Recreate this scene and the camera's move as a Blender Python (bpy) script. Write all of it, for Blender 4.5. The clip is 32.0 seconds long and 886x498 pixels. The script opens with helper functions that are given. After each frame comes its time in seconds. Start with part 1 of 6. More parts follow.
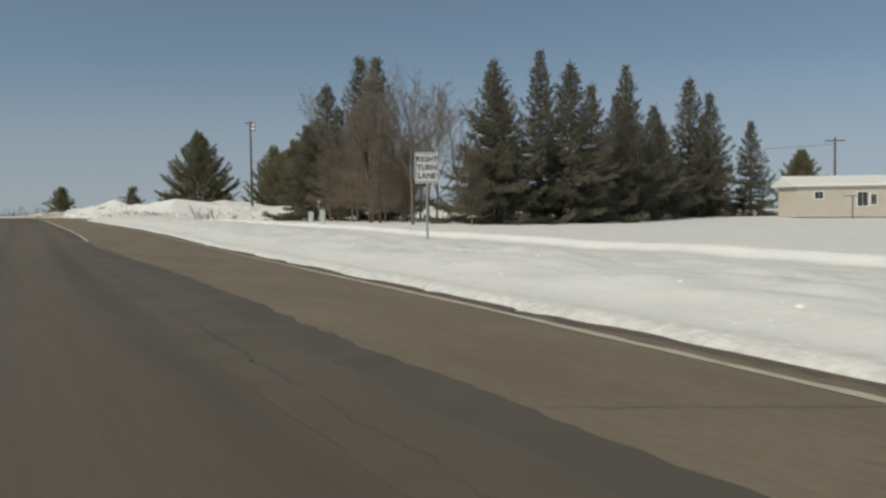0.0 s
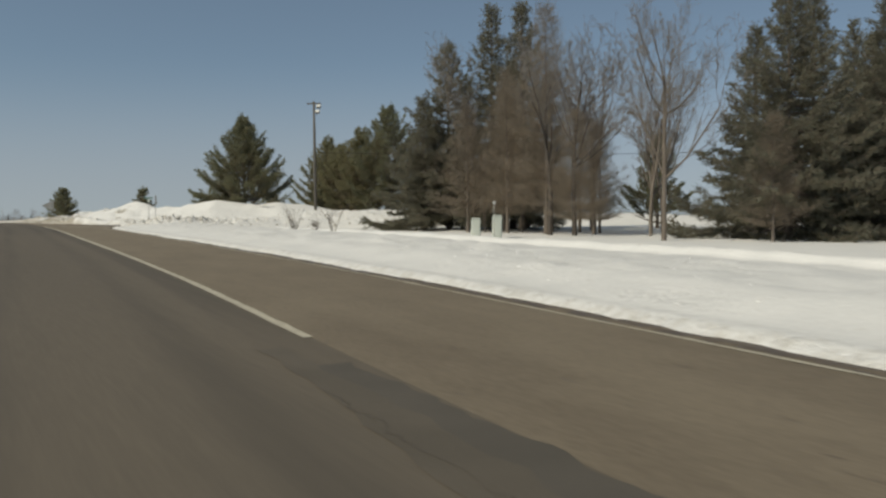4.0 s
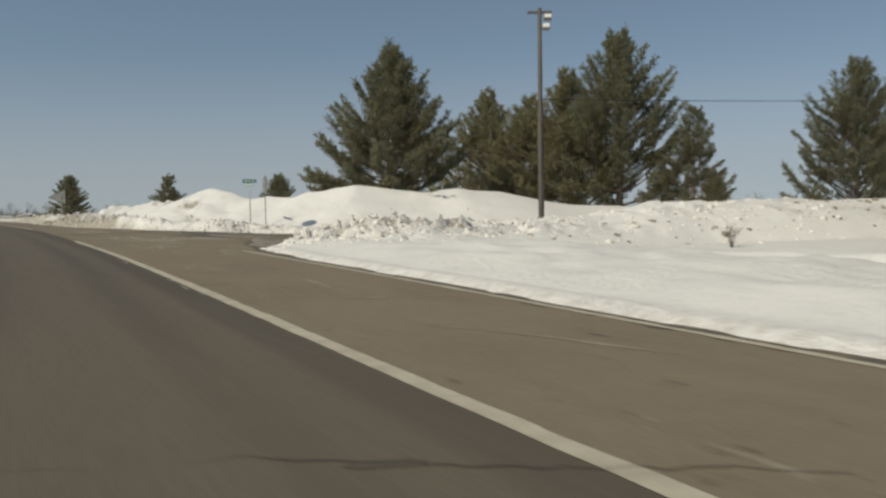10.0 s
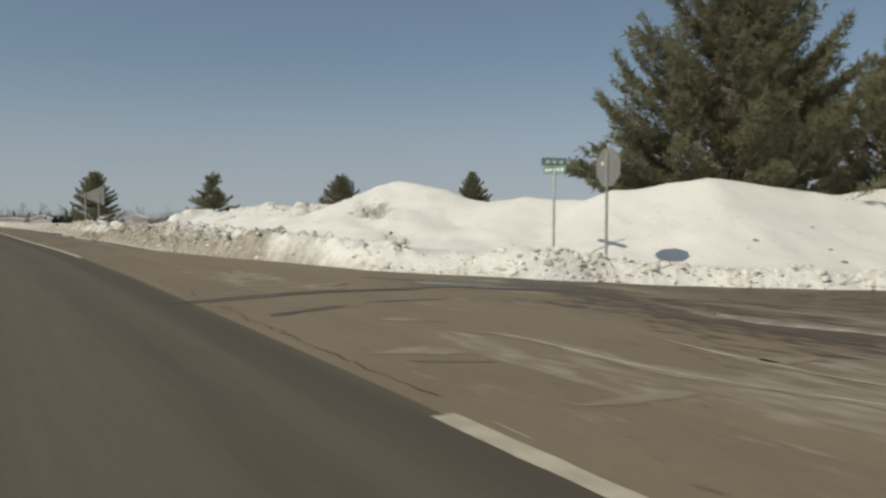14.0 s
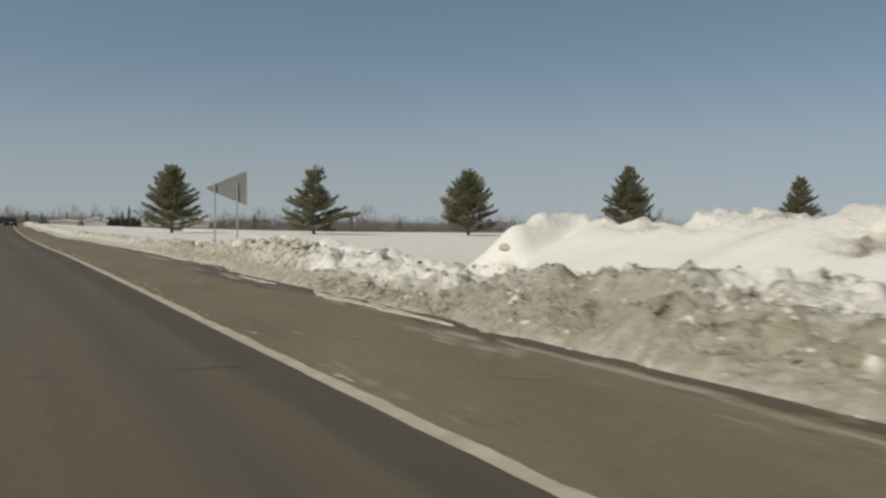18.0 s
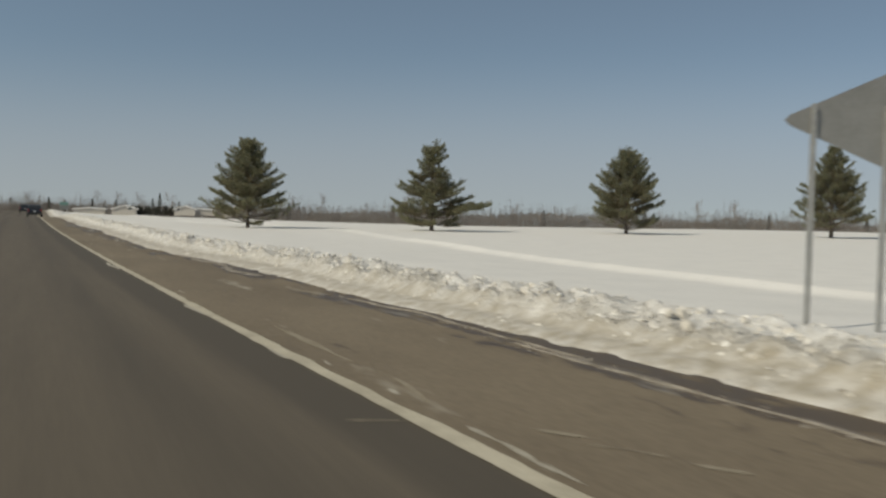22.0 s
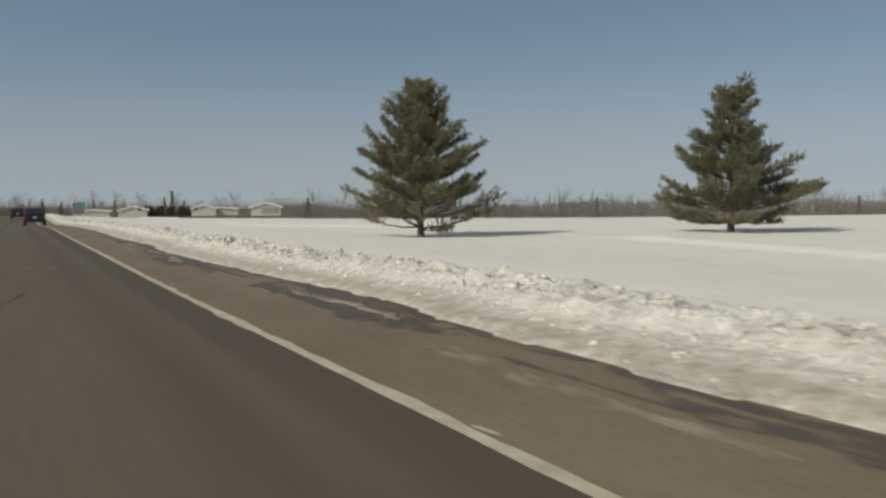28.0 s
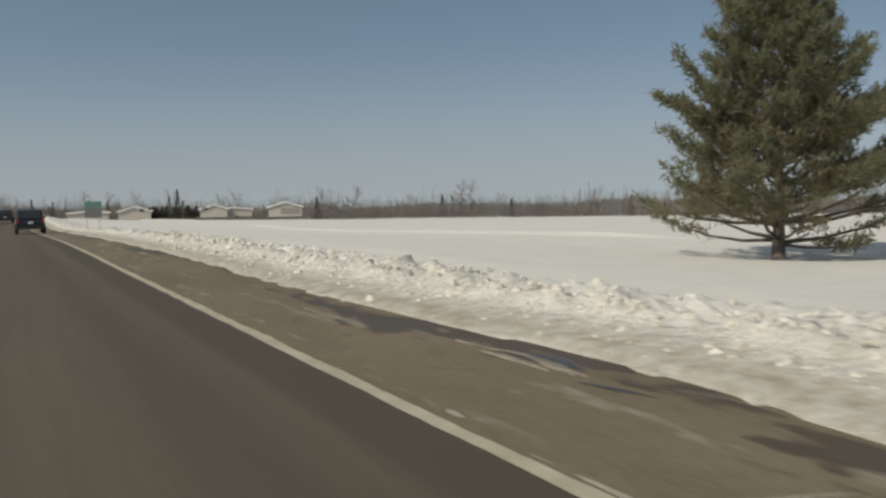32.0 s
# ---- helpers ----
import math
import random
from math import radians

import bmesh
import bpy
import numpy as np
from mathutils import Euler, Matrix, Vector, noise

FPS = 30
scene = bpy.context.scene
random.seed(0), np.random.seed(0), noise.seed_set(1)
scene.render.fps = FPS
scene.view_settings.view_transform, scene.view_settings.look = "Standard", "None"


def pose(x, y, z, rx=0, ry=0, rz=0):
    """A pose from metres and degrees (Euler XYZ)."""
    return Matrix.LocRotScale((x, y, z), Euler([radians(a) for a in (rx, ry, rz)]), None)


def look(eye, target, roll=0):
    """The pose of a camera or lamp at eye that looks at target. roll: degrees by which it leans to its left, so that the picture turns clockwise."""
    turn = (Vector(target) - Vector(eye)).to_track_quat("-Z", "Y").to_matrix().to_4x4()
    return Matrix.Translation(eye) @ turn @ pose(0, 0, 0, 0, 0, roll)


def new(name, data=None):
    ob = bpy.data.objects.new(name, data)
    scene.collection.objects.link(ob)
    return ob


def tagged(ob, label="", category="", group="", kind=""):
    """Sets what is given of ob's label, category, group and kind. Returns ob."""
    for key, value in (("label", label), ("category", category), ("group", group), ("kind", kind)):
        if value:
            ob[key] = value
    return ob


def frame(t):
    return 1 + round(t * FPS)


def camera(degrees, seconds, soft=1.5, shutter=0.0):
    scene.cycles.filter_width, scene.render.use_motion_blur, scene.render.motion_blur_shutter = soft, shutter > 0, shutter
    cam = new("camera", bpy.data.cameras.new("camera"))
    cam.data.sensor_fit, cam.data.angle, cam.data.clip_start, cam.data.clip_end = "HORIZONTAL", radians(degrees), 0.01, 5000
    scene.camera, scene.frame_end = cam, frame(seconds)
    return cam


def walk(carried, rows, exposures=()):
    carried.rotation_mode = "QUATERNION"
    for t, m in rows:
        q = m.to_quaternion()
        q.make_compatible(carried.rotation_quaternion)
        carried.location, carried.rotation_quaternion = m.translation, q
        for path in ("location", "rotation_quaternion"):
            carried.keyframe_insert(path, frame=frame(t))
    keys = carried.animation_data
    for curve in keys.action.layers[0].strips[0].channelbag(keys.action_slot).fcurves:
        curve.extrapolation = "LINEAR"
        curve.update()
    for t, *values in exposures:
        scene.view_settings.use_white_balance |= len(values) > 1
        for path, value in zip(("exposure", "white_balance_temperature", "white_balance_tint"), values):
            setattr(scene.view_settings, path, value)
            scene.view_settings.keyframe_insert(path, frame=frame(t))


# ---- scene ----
cam = camera(52.2, 32.0, soft=2.5, shutter=0.3)
PATH = [
    (0.0, (-5.082, -0.000, 1.285), (4.261, 17.653, 0.251), -0.89),
    (1.0, (-4.837, 6.945, 1.264), (4.535, 24.591, 0.363), -0.73),
    (2.0, (-4.587, 13.992, 1.247), (4.827, 31.612, 0.274), -0.65),
    (3.0, (-4.326, 21.045, 1.235), (5.100, 38.660, 0.304), -0.45),
    (6.0, (-3.046, 42.539, 1.321), (6.442, 60.122, 0.404), -0.93),
    (7.0, (-2.716, 49.727, 1.339), (6.825, 67.273, 0.280), -0.38),
    (8.0, (-2.417, 56.960, 1.350), (7.100, 74.520, 0.307), -0.82),
    (9.0, (-2.101, 64.242, 1.354), (7.422, 81.801, 0.367), -0.91),
    (10.0, (-1.746, 71.612, 1.355), (7.773, 89.167, 0.251), -0.89),
    (11.0, (-1.363, 79.051, 1.354), (8.146, 96.615, 0.303), -0.86),
    (12.0, (-0.975, 86.521, 1.348), (8.483, 104.120, 0.439), -0.42),
    (13.0, (-0.676, 93.963, 1.328), (8.719, 111.594, 0.381), -0.27),
    (14.0, (-0.471, 101.579, 1.320), (8.879, 119.236, 0.419), 0.21),
    (15.0, (-0.354, 109.111, 1.320), (8.860, 126.839, 0.409), 0.63),
    (18.0, (-0.338, 132.204, 1.267), (8.211, 150.265, 0.421), 0.39),
    (19.0, (-0.580, 139.721, 1.219), (7.796, 157.858, 0.277), 0.19),
    (20.0, (-0.759, 147.199, 1.178), (7.502, 165.388, 0.229), 0.45),
    (21.0, (-0.963, 154.671, 1.143), (7.284, 172.865, 0.159), 0.45),
    (22.0, (-1.235, 161.974, 1.112), (7.025, 180.158, 0.048), 0.89),
    (23.0, (-1.520, 168.877, 1.050), (6.733, 187.062, -0.037), -0.28),
    (24.0, (-1.751, 175.568, 0.984), (6.521, 193.740, -0.174), -0.21),
    (27.0, (-2.085, 195.377, 0.744), (6.291, 213.496, -0.496), -0.77),
    (28.0, (-2.181, 201.839, 0.659), (6.253, 219.931, -0.591), -0.83),
    (29.0, (-2.274, 208.235, 0.581), (6.213, 226.297, -0.733), -0.88),
    (30.0, (-2.352, 214.486, 0.510), (6.176, 232.542, -0.619), -1.15),
    (31.0, (-2.390, 220.595, 0.459), (6.191, 238.618, -0.784), -0.96),
    (32.0, (-2.437, 226.807, 0.415), (6.224, 244.789, -0.865), -1.22),
]
walk(cam, [(t, look(eye, target, roll)) for t, eye, target, roll in PATH],
     [(0, -0.08, 6330, 10), (3, -0.05, 6420, 10), (8, 0.0, 6530, 10.5), (15, 0.0, 6560, 10.5), (18, -0.03, 6600, 10.5), (32, -0.05, 6600, 10.5)])

# ---- sky, sun ----
SUN_EL, SUN_WAY = radians(38), Vector((0.966, 0.26, 0.0))   # way: where the shadows fall
world = bpy.data.worlds.new("world")
scene.world = world
world.use_nodes = True
wn = world.node_tree.nodes
sky = wn.new("ShaderNodeTexSky")
sky.sky_type = "NISHITA"
sky.sun_disc = False
sky.sun_elevation = SUN_EL
sky.sun_rotation = math.atan2(-SUN_WAY.x, -SUN_WAY.y)
sky.air_density, sky.dust_density, sky.ozone_density = 1.0, 0.12, 3.5
lift = wn.new("ShaderNodeVectorMath")
lift.operation = "ADD"
lift.inputs[1].default_value = (-0.17, 0, 0.095)
unit = wn.new("ShaderNodeVectorMath")
unit.operation = "NORMALIZE"
world.node_tree.links.new(wn.new("ShaderNodeTexCoord").outputs["Generated"], lift.inputs[0])
world.node_tree.links.new(lift.outputs[0], unit.inputs[0])
world.node_tree.links.new(unit.outputs[0], sky.inputs[0])
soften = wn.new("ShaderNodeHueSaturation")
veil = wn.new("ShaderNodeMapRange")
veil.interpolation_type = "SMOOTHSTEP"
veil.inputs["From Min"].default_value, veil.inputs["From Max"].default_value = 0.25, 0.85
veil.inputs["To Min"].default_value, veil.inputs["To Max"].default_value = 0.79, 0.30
cool = wn.new("ShaderNodeMix")
cool.data_type, cool.blend_type = "RGBA", "MULTIPLY"
cool.inputs["Factor"].default_value = 1.0
cool.inputs["B"].default_value = (0.963, 1.0, 0.918, 1)
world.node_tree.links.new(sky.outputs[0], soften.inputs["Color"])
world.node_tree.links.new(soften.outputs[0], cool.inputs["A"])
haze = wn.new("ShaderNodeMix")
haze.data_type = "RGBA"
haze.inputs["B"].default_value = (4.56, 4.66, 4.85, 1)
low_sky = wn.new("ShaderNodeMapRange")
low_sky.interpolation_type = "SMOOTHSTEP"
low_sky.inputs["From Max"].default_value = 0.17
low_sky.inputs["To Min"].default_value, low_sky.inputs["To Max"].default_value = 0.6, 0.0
split = wn.new("ShaderNodeSeparateXYZ")
world.node_tree.links.new(lift.inputs[0].links[0].from_socket, split.inputs[0])
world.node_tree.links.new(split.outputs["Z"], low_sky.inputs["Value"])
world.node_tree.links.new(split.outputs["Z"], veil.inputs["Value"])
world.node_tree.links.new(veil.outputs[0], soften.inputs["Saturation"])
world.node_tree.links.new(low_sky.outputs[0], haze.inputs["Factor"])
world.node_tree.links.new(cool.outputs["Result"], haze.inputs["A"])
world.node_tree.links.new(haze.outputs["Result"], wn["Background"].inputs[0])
wn["Background"].inputs[1].default_value = 0.080
lamp = bpy.data.lights.new("sun", "SUN")
lamp.energy, lamp.angle, lamp.color = 3.0, radians(0.6), (1.0, 0.918, 0.722)
sun = new("sun", lamp)
sun.matrix_world = look((0, 0, 60), tuple(Vector((0, 0, 60)) + SUN_WAY.normalized() * math.cos(SUN_EL) + Vector((0, 0, -math.sin(SUN_EL)))))

# ---- materials ----
def node(nt, kind, **values):
    n = nt.nodes.new(kind)
    for key, value in values.items():
        n.inputs[key].default_value = value
    return n


def material(name, a, b, scale=4.0, rough=0.8, bump=0.3, fine=60.0, metal=0.0, dist=0.01, c=None, spread=(0.35, 0.65), stretch=None, island=False):
    """Two colours mixed by a coarse and a fine noise in metres, with relief. c: a third colour mixed by the object's random."""
    m = bpy.data.materials.new(name)
    m.use_nodes = True
    nt, L = m.node_tree, m.node_tree.links
    p = nt.nodes["Principled BSDF"]
    p.inputs["Roughness"].default_value, p.inputs["Metallic"].default_value = rough, metal
    co = nt.nodes.new("ShaderNodeNewGeometry").outputs["Position"]
    if stretch:
        mp = nt.nodes.new("ShaderNodeMapping")
        mp.inputs["Scale"].default_value = stretch
        L.new(co, mp.inputs["Vector"])
        co = mp.outputs["Vector"]
    n1, n2 = node(nt, "ShaderNodeTexNoise", Scale=scale, Detail=5.0), node(nt, "ShaderNodeTexNoise", Scale=fine, Detail=3.0)
    L.new(co, n1.inputs["Vector"]), L.new(co, n2.inputs["Vector"])
    mix = nt.nodes.new("ShaderNodeMix")
    L.new(n1.outputs["Fac"], mix.inputs["A"]), L.new(n2.outputs["Fac"], mix.inputs["B"])
    mix.inputs["Factor"].default_value = 0.4
    mr = node(nt, "ShaderNodeMapRange")
    mr.inputs["From Min"].default_value, mr.inputs["From Max"].default_value = spread
    L.new(mix.outputs["Result"], mr.inputs["Value"])
    col = nt.nodes.new("ShaderNodeMix")
    col.data_type = "RGBA"
    col.inputs["A"].default_value, col.inputs["B"].default_value = (*a, 1), (*b, 1)
    L.new(mr.outputs["Result"], col.inputs["Factor"])
    out = col.outputs["Result"]
    if c:
        rnd = nt.nodes.new("ShaderNodeNewGeometry").outputs["Random Per Island"] if island else nt.nodes.new("ShaderNodeObjectInfo").outputs["Random"]
        col2 = nt.nodes.new("ShaderNodeMix")
        col2.data_type = "RGBA"
        L.new(rnd, col2.inputs["Factor"]), L.new(out, col2.inputs["A"])
        col2.inputs["B"].default_value = (*c, 1)
        out = col2.outputs["Result"]
    L.new(out, p.inputs["Base Color"])
    if bump:
        bp = node(nt, "ShaderNodeBump", Strength=bump, Distance=dist)
        L.new(mix.outputs["Result"], bp.inputs["Height"]), L.new(bp.outputs["Normal"], p.inputs["Normal"])
    return m


def tint(m, attribute, colour, rough=None, low=0.0, high=1.0, amp=0.9, stretch=(1, 1, 1)):
    """Mixes a further colour into a material where the mesh's attribute says so."""
    nt, L = m.node_tree, m.node_tree.links
    p = nt.nodes["Principled BSDF"]
    before = p.inputs["Base Color"].links[0].from_socket
    at = nt.nodes.new("ShaderNodeAttribute")
    at.attribute_name = attribute
    n = node(nt, "ShaderNodeTexNoise", Scale=5.0, Detail=6.0)
    mp = nt.nodes.new("ShaderNodeMapping")
    mp.inputs["Scale"].default_value = stretch
    L.new(nt.nodes.new("ShaderNodeNewGeometry").outputs["Position"], mp.inputs["Vector"])
    L.new(mp.outputs["Vector"], n.inputs["Vector"])
    add = nt.nodes.new("ShaderNodeMath")
    add.operation = "MULTIPLY_ADD"
    L.new(n.outputs["Fac"], add.inputs[0])
    add.inputs[1].default_value = amp
    sub = nt.nodes.new("ShaderNodeMath")
    sub.operation = "SUBTRACT"
    L.new(at.outputs["Fac"], sub.inputs[0])
    sub.inputs[1].default_value = amp / 2
    L.new(sub.outputs[0], add.inputs[2])
    mr = node(nt, "ShaderNodeMapRange")
    mr.inputs["From Min"].default_value, mr.inputs["From Max"].default_value = low, high
    L.new(add.outputs[0], mr.inputs["Value"])
    col = nt.nodes.new("ShaderNodeMix")
    col.data_type = "RGBA"
    L.new(mr.outputs["Result"], col.inputs["Factor"]), L.new(before, col.inputs["A"])
    col.inputs["B"].default_value = (*colour, 1)
    L.new(col.outputs["Result"], p.inputs["Base Color"])
    if rough is not None:
        mx = nt.nodes.new("ShaderNodeMix")
        L.new(mr.outputs["Result"], mx.inputs["Factor"])
        mx.inputs["A"].default_value, mx.inputs["B"].default_value = p.inputs["Roughness"].default_value, rough
        L.new(mx.outputs["Result"], p.inputs["Roughness"])
    return m


SNOW = material("snow", (0.80, 0.79, 0.77), (0.73, 0.725, 0.71), 0.8, 0.75, 0.5, 9.0, dist=0.05)
tint(SNOW, "dirt", (0.38, 0.342, 0.275), low=0.15, high=1.1, amp=1.3)


def crumble(m, attribute, scale, dist):
    """A second, coarser relief where the attribute says that the snow is broken."""
    nt, L = m.node_tree, m.node_tree.links
    p = nt.nodes["Principled BSDF"]
    at = nt.nodes.new("ShaderNodeAttribute")
    at.attribute_name = attribute
    n = node(nt, "ShaderNodeTexNoise", Scale=scale, Detail=5.0, Roughness=0.65)
    L.new(nt.nodes.new("ShaderNodeNewGeometry").outputs["Position"], n.inputs["Vector"])
    mul = nt.nodes.new("ShaderNodeMath")
    mul.operation = "MULTIPLY"
    L.new(n.outputs["Fac"], mul.inputs[0]), L.new(at.outputs["Fac"], mul.inputs[1])
    bp = node(nt, "ShaderNodeBump", Strength=1.0, Distance=dist)
    L.new(mul.outputs[0], bp.inputs["Height"])
    L.new(p.inputs["Normal"].links[0].from_socket, bp.inputs["Normal"])
    L.new(bp.outputs["Normal"], p.inputs["Normal"])


crumble(SNOW, "rough", 6.5, 0.16)
CHUNK = material("snow_chunk", (0.82, 0.81, 0.79), (0.70, 0.68, 0.63), 1.5, 0.75, 0.4, 14.0, dist=0.03, c=(0.57, 0.535, 0.47), island=True)
CLOD = material("dirty_clod", (0.20, 0.17, 0.13), (0.36, 0.33, 0.28), 2.0, 0.9, 0.5, 20.0, dist=0.03)
ASPHALT = material("asphalt_lane", (0.107, 0.089, 0.067), (0.147, 0.123, 0.0925), 0.45, 0.92, 0.12, 30.0, dist=0.004, spread=(0.30, 0.70), stretch=(1.0, 0.06, 1.0))
TURN = material("asphalt_turn_lane", (0.147, 0.118, 0.083), (0.208, 0.1705, 0.121), 0.8, 0.92, 0.15, 25.0, dist=0.004, spread=(0.36, 0.64), stretch=(1.0, 0.3, 1.0))
# a paler tone of the same asphalt, by place along the road
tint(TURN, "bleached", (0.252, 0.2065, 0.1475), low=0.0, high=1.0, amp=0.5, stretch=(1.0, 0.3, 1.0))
tint(TURN, "wet", (0.092, 0.070, 0.050), rough=0.5, low=0.3, high=0.7, amp=2.2, stretch=(1.4, 0.45, 1))
tint(TURN, "salt", (0.34, 0.31, 0.255), low=0.4, high=0.95, amp=1.6, stretch=(1.6, 0.35, 1))
tint(ASPHALT, "worn", (0.078, 0.066, 0.052), low=0.1, high=1.2, amp=0.8, stretch=(1.2, 0.05, 1))
SEAM = material("asphalt_seam", (0.080, 0.070, 0.057), (0.108, 0.094, 0.077), 1.2, 0.9, 0.3, 80.0, dist=0.005)
PAINT = material("road_paint", (0.56, 0.52, 0.42), (0.38, 0.345, 0.27), 3.0, 0.8, 0.2, 40.0, dist=0.003)
BARK = material("bark", (0.112, 0.092, 0.075), (0.185, 0.155, 0.128), 5.0, 0.95, 0.6, 40.0, dist=0.02, stretch=(1, 1, 0.25))
TWIG = material("twig", (0.155, 0.135, 0.116), (0.225, 0.20, 0.175), 3.0, 0.95, 0.0)
ASPEN = material("pale_bark", (0.135, 0.112, 0.092), (0.215, 0.185, 0.152), 4.0, 0.9, 0.4, 40.0, stretch=(1, 1, 0.3))
SPRUCE = material("spruce_needles", (0.142, 0.156, 0.116), (0.232, 0.235, 0.172), 0.5, 0.9, 0.0, 9.0, c=(0.245, 0.212, 0.158), island=True)


def see_through(m, share):
    """Thin needles pass a share of the light on."""
    nt, L = m.node_tree, m.node_tree.links
    p = nt.nodes["Principled BSDF"]
    tr = nt.nodes.new("ShaderNodeBsdfTranslucent")
    L.new(p.inputs["Base Color"].links[0].from_socket, tr.inputs["Color"])
    both = nt.nodes.new("ShaderNodeMixShader")
    both.inputs[0].default_value = share
    L.new(p.outputs[0], both.inputs[1]), L.new(tr.outputs[0], both.inputs[2])
    L.new(both.outputs[0], nt.nodes["Material Output"].inputs["Surface"])


LARCH = material("bare_larch_twigs", (0.25, 0.208, 0.163), (0.34, 0.29, 0.232), 1.0, 0.95, 0.0, 12.0, c=(0.33, 0.275, 0.212), island=True)
PINE = material("pine_needles", (0.172, 0.212, 0.140), (0.272, 0.292, 0.186), 0.5, 0.85, 0.0, 6.0, c=(0.285, 0.248, 0.152), island=True)
OLIVE = material("olive_pine_needles", (0.182, 0.200, 0.112), (0.272, 0.275, 0.156), 0.5, 0.85, 0.0, 6.0, c=(0.275, 0.232, 0.130), island=True)
STEEL = material("galvanised_steel", (0.34, 0.34, 0.33), (0.46, 0.46, 0.44), 6.0, 0.55, 0.1, 50.0, metal=0.6)
SIGN_WHITE = material("sign_white", (0.72, 0.72, 0.69), (0.64, 0.64, 0.60), 2.0, 0.5, 0.0)
BLACK = material("sign_black", (0.02, 0.02, 0.02), (0.035, 0.035, 0.033), 4.0, 0.6, 0.0)
GREEN = material("sign_green", (0.13, 0.26, 0.23), (0.17, 0.31, 0.27), 3.0, 0.5, 0.0)
ALU = material("sign_back", (0.21, 0.21, 0.20), (0.27, 0.27, 0.26), 3.0, 0.55, 0.1, 30.0, metal=0.3)
POLE = material("dark_pole", (0.075, 0.070, 0.065), (0.125, 0.115, 0.10), 3.0, 0.8, 0.3, 30.0, stretch=(1, 1, 0.2))
SIDING = material("beige_siding", (0.50, 0.455, 0.395), (0.56, 0.51, 0.445), 1.2, 0.8, 0.1)
TRIM = material("white_trim", (0.75, 0.74, 0.70), (0.68, 0.67, 0.63), 3.0, 0.6, 0.0)
DARKGLASS = material("dark_glass", (0.03, 0.035, 0.04), (0.05, 0.055, 0.06), 2.0, 0.12, 0.0)
ROOF = material("grey_roof", (0.22, 0.21, 0.20), (0.30, 0.29, 0.28), 3.0, 0.9, 0.3)
BOX = material("pale_green_cabinet", (0.47, 0.50, 0.45), (0.55, 0.58, 0.525), 2.0, 0.6, 0.05)
CARPAINT = material("dark_blue_paint", (0.022, 0.026, 0.038), (0.035, 0.04, 0.055), 2.0, 0.3, 0.0, metal=0.3)
RUBBER = material("rubber", (0.015, 0.015, 0.015), (0.03, 0.03, 0.03), 5.0, 0.9, 0.1)
RED = material("red_lens", (0.25, 0.015, 0.012), (0.32, 0.02, 0.015), 5.0, 0.3, 0.0)
BRUSH = material("far_brush", (0.20, 0.178, 0.162), (0.29, 0.262, 0.24), 0.15, 0.95, 0.0, 2.0)
FARHEDGE = material("far_evergreen", (0.05, 0.052, 0.042), (0.085, 0.083, 0.066), 0.5, 0.95, 0.0, 4.0)

def let_light_through(m, share):
    nt, L = m.node_tree, m.node_tree.links
    p = nt.nodes["Principled BSDF"]
    tr = nt.nodes.new("ShaderNodeBsdfTranslucent")
    L.new(p.inputs["Base Color"].links[0].from_socket, tr.inputs["Color"])
    mx = nt.nodes.new("ShaderNodeMixShader")
    mx.inputs[0].default_value = share
    L.new(p.outputs[0], mx.inputs[1]), L.new(tr.outputs[0], mx.inputs[2])
    L.new(mx.outputs[0], nt.nodes["Material Output"].inputs["Surface"])


tint(PINE, "inner", (0.26, 0.205, 0.14), low=0.2, high=1.0, amp=0.8)
tint(OLIVE, "inner", (0.26, 0.205, 0.14), low=0.2, high=1.0, amp=0.8)
for m in (SPRUCE, PINE, OLIVE):
    see_through(m, 0.48)
for m in (SPRUCE, PINE, LARCH):
    let_light_through(m, 0.63)

# ---- plan: the road's white line, its height, and the ground ----
PLAN_Y = np.arange(-10.8, 303, 10.8)
PLAN_X = np.array([-2.97, -2.6, -2.22, -1.81, -1.22, -0.48, 0.08, 0.56, 1.04, 1.57, 2.04, 2.19, 2.26, 2.18, 1.83, 1.52, 1.11, 0.69, 0.41, 0.23,
                   0.09, -0.07, -0.19, -0.31, -0.42, -0.48, -0.50, -0.50, -0.48, -0.45])
PLAN_Z = np.array([0.03, 0.0, -0.03, -0.05, -0.02, 0.04, 0.06, 0.07, 0.07, 0.06, 0.03, 0.03, 0.03, 0.0, -0.07, -0.13, -0.17, -0.27, -0.39, -0.53,
                   -0.67, -0.79, -0.87, -0.95, -1.03, -1.11, -1.20, -1.28, -1.36, -1.44])
_y = np.arange(-120.0, 900.0, 1.0)
_k = np.hanning(13) / np.hanning(13).sum()


def _smooth(values, slope0, slope1):
    v = np.interp(_y, PLAN_Y, values)
    v += np.minimum(_y - PLAN_Y[0], 0) * slope0 + np.maximum(_y - PLAN_Y[-1], 0) * slope1
    return np.convolve(np.pad(v, 6, mode="edge"), _k, mode="valid")


_lx, _lz = _smooth(PLAN_X, 0.034, 0.003), _smooth(PLAN_Z, -0.002, -0.002)


def ramp(v, a, b):
    s = np.clip((np.asarray(v, float) - a) / (b - a), 0, 1)
    return s * s * (3 - 2 * s)


def line_x(y):
    return np.interp(y, _y, _lx)


def fall(x, y):
    d = (np.asarray(x) * 59 + np.asarray(y) * 52) / 78.65
    return -5.0 * ramp(d, 240, 430) - 0.05 * np.maximum(d - 455, 0) - 0.9 * ramp(np.asarray(y), 250, 330) * (1 - ramp(np.asarray(x), 60, 140))


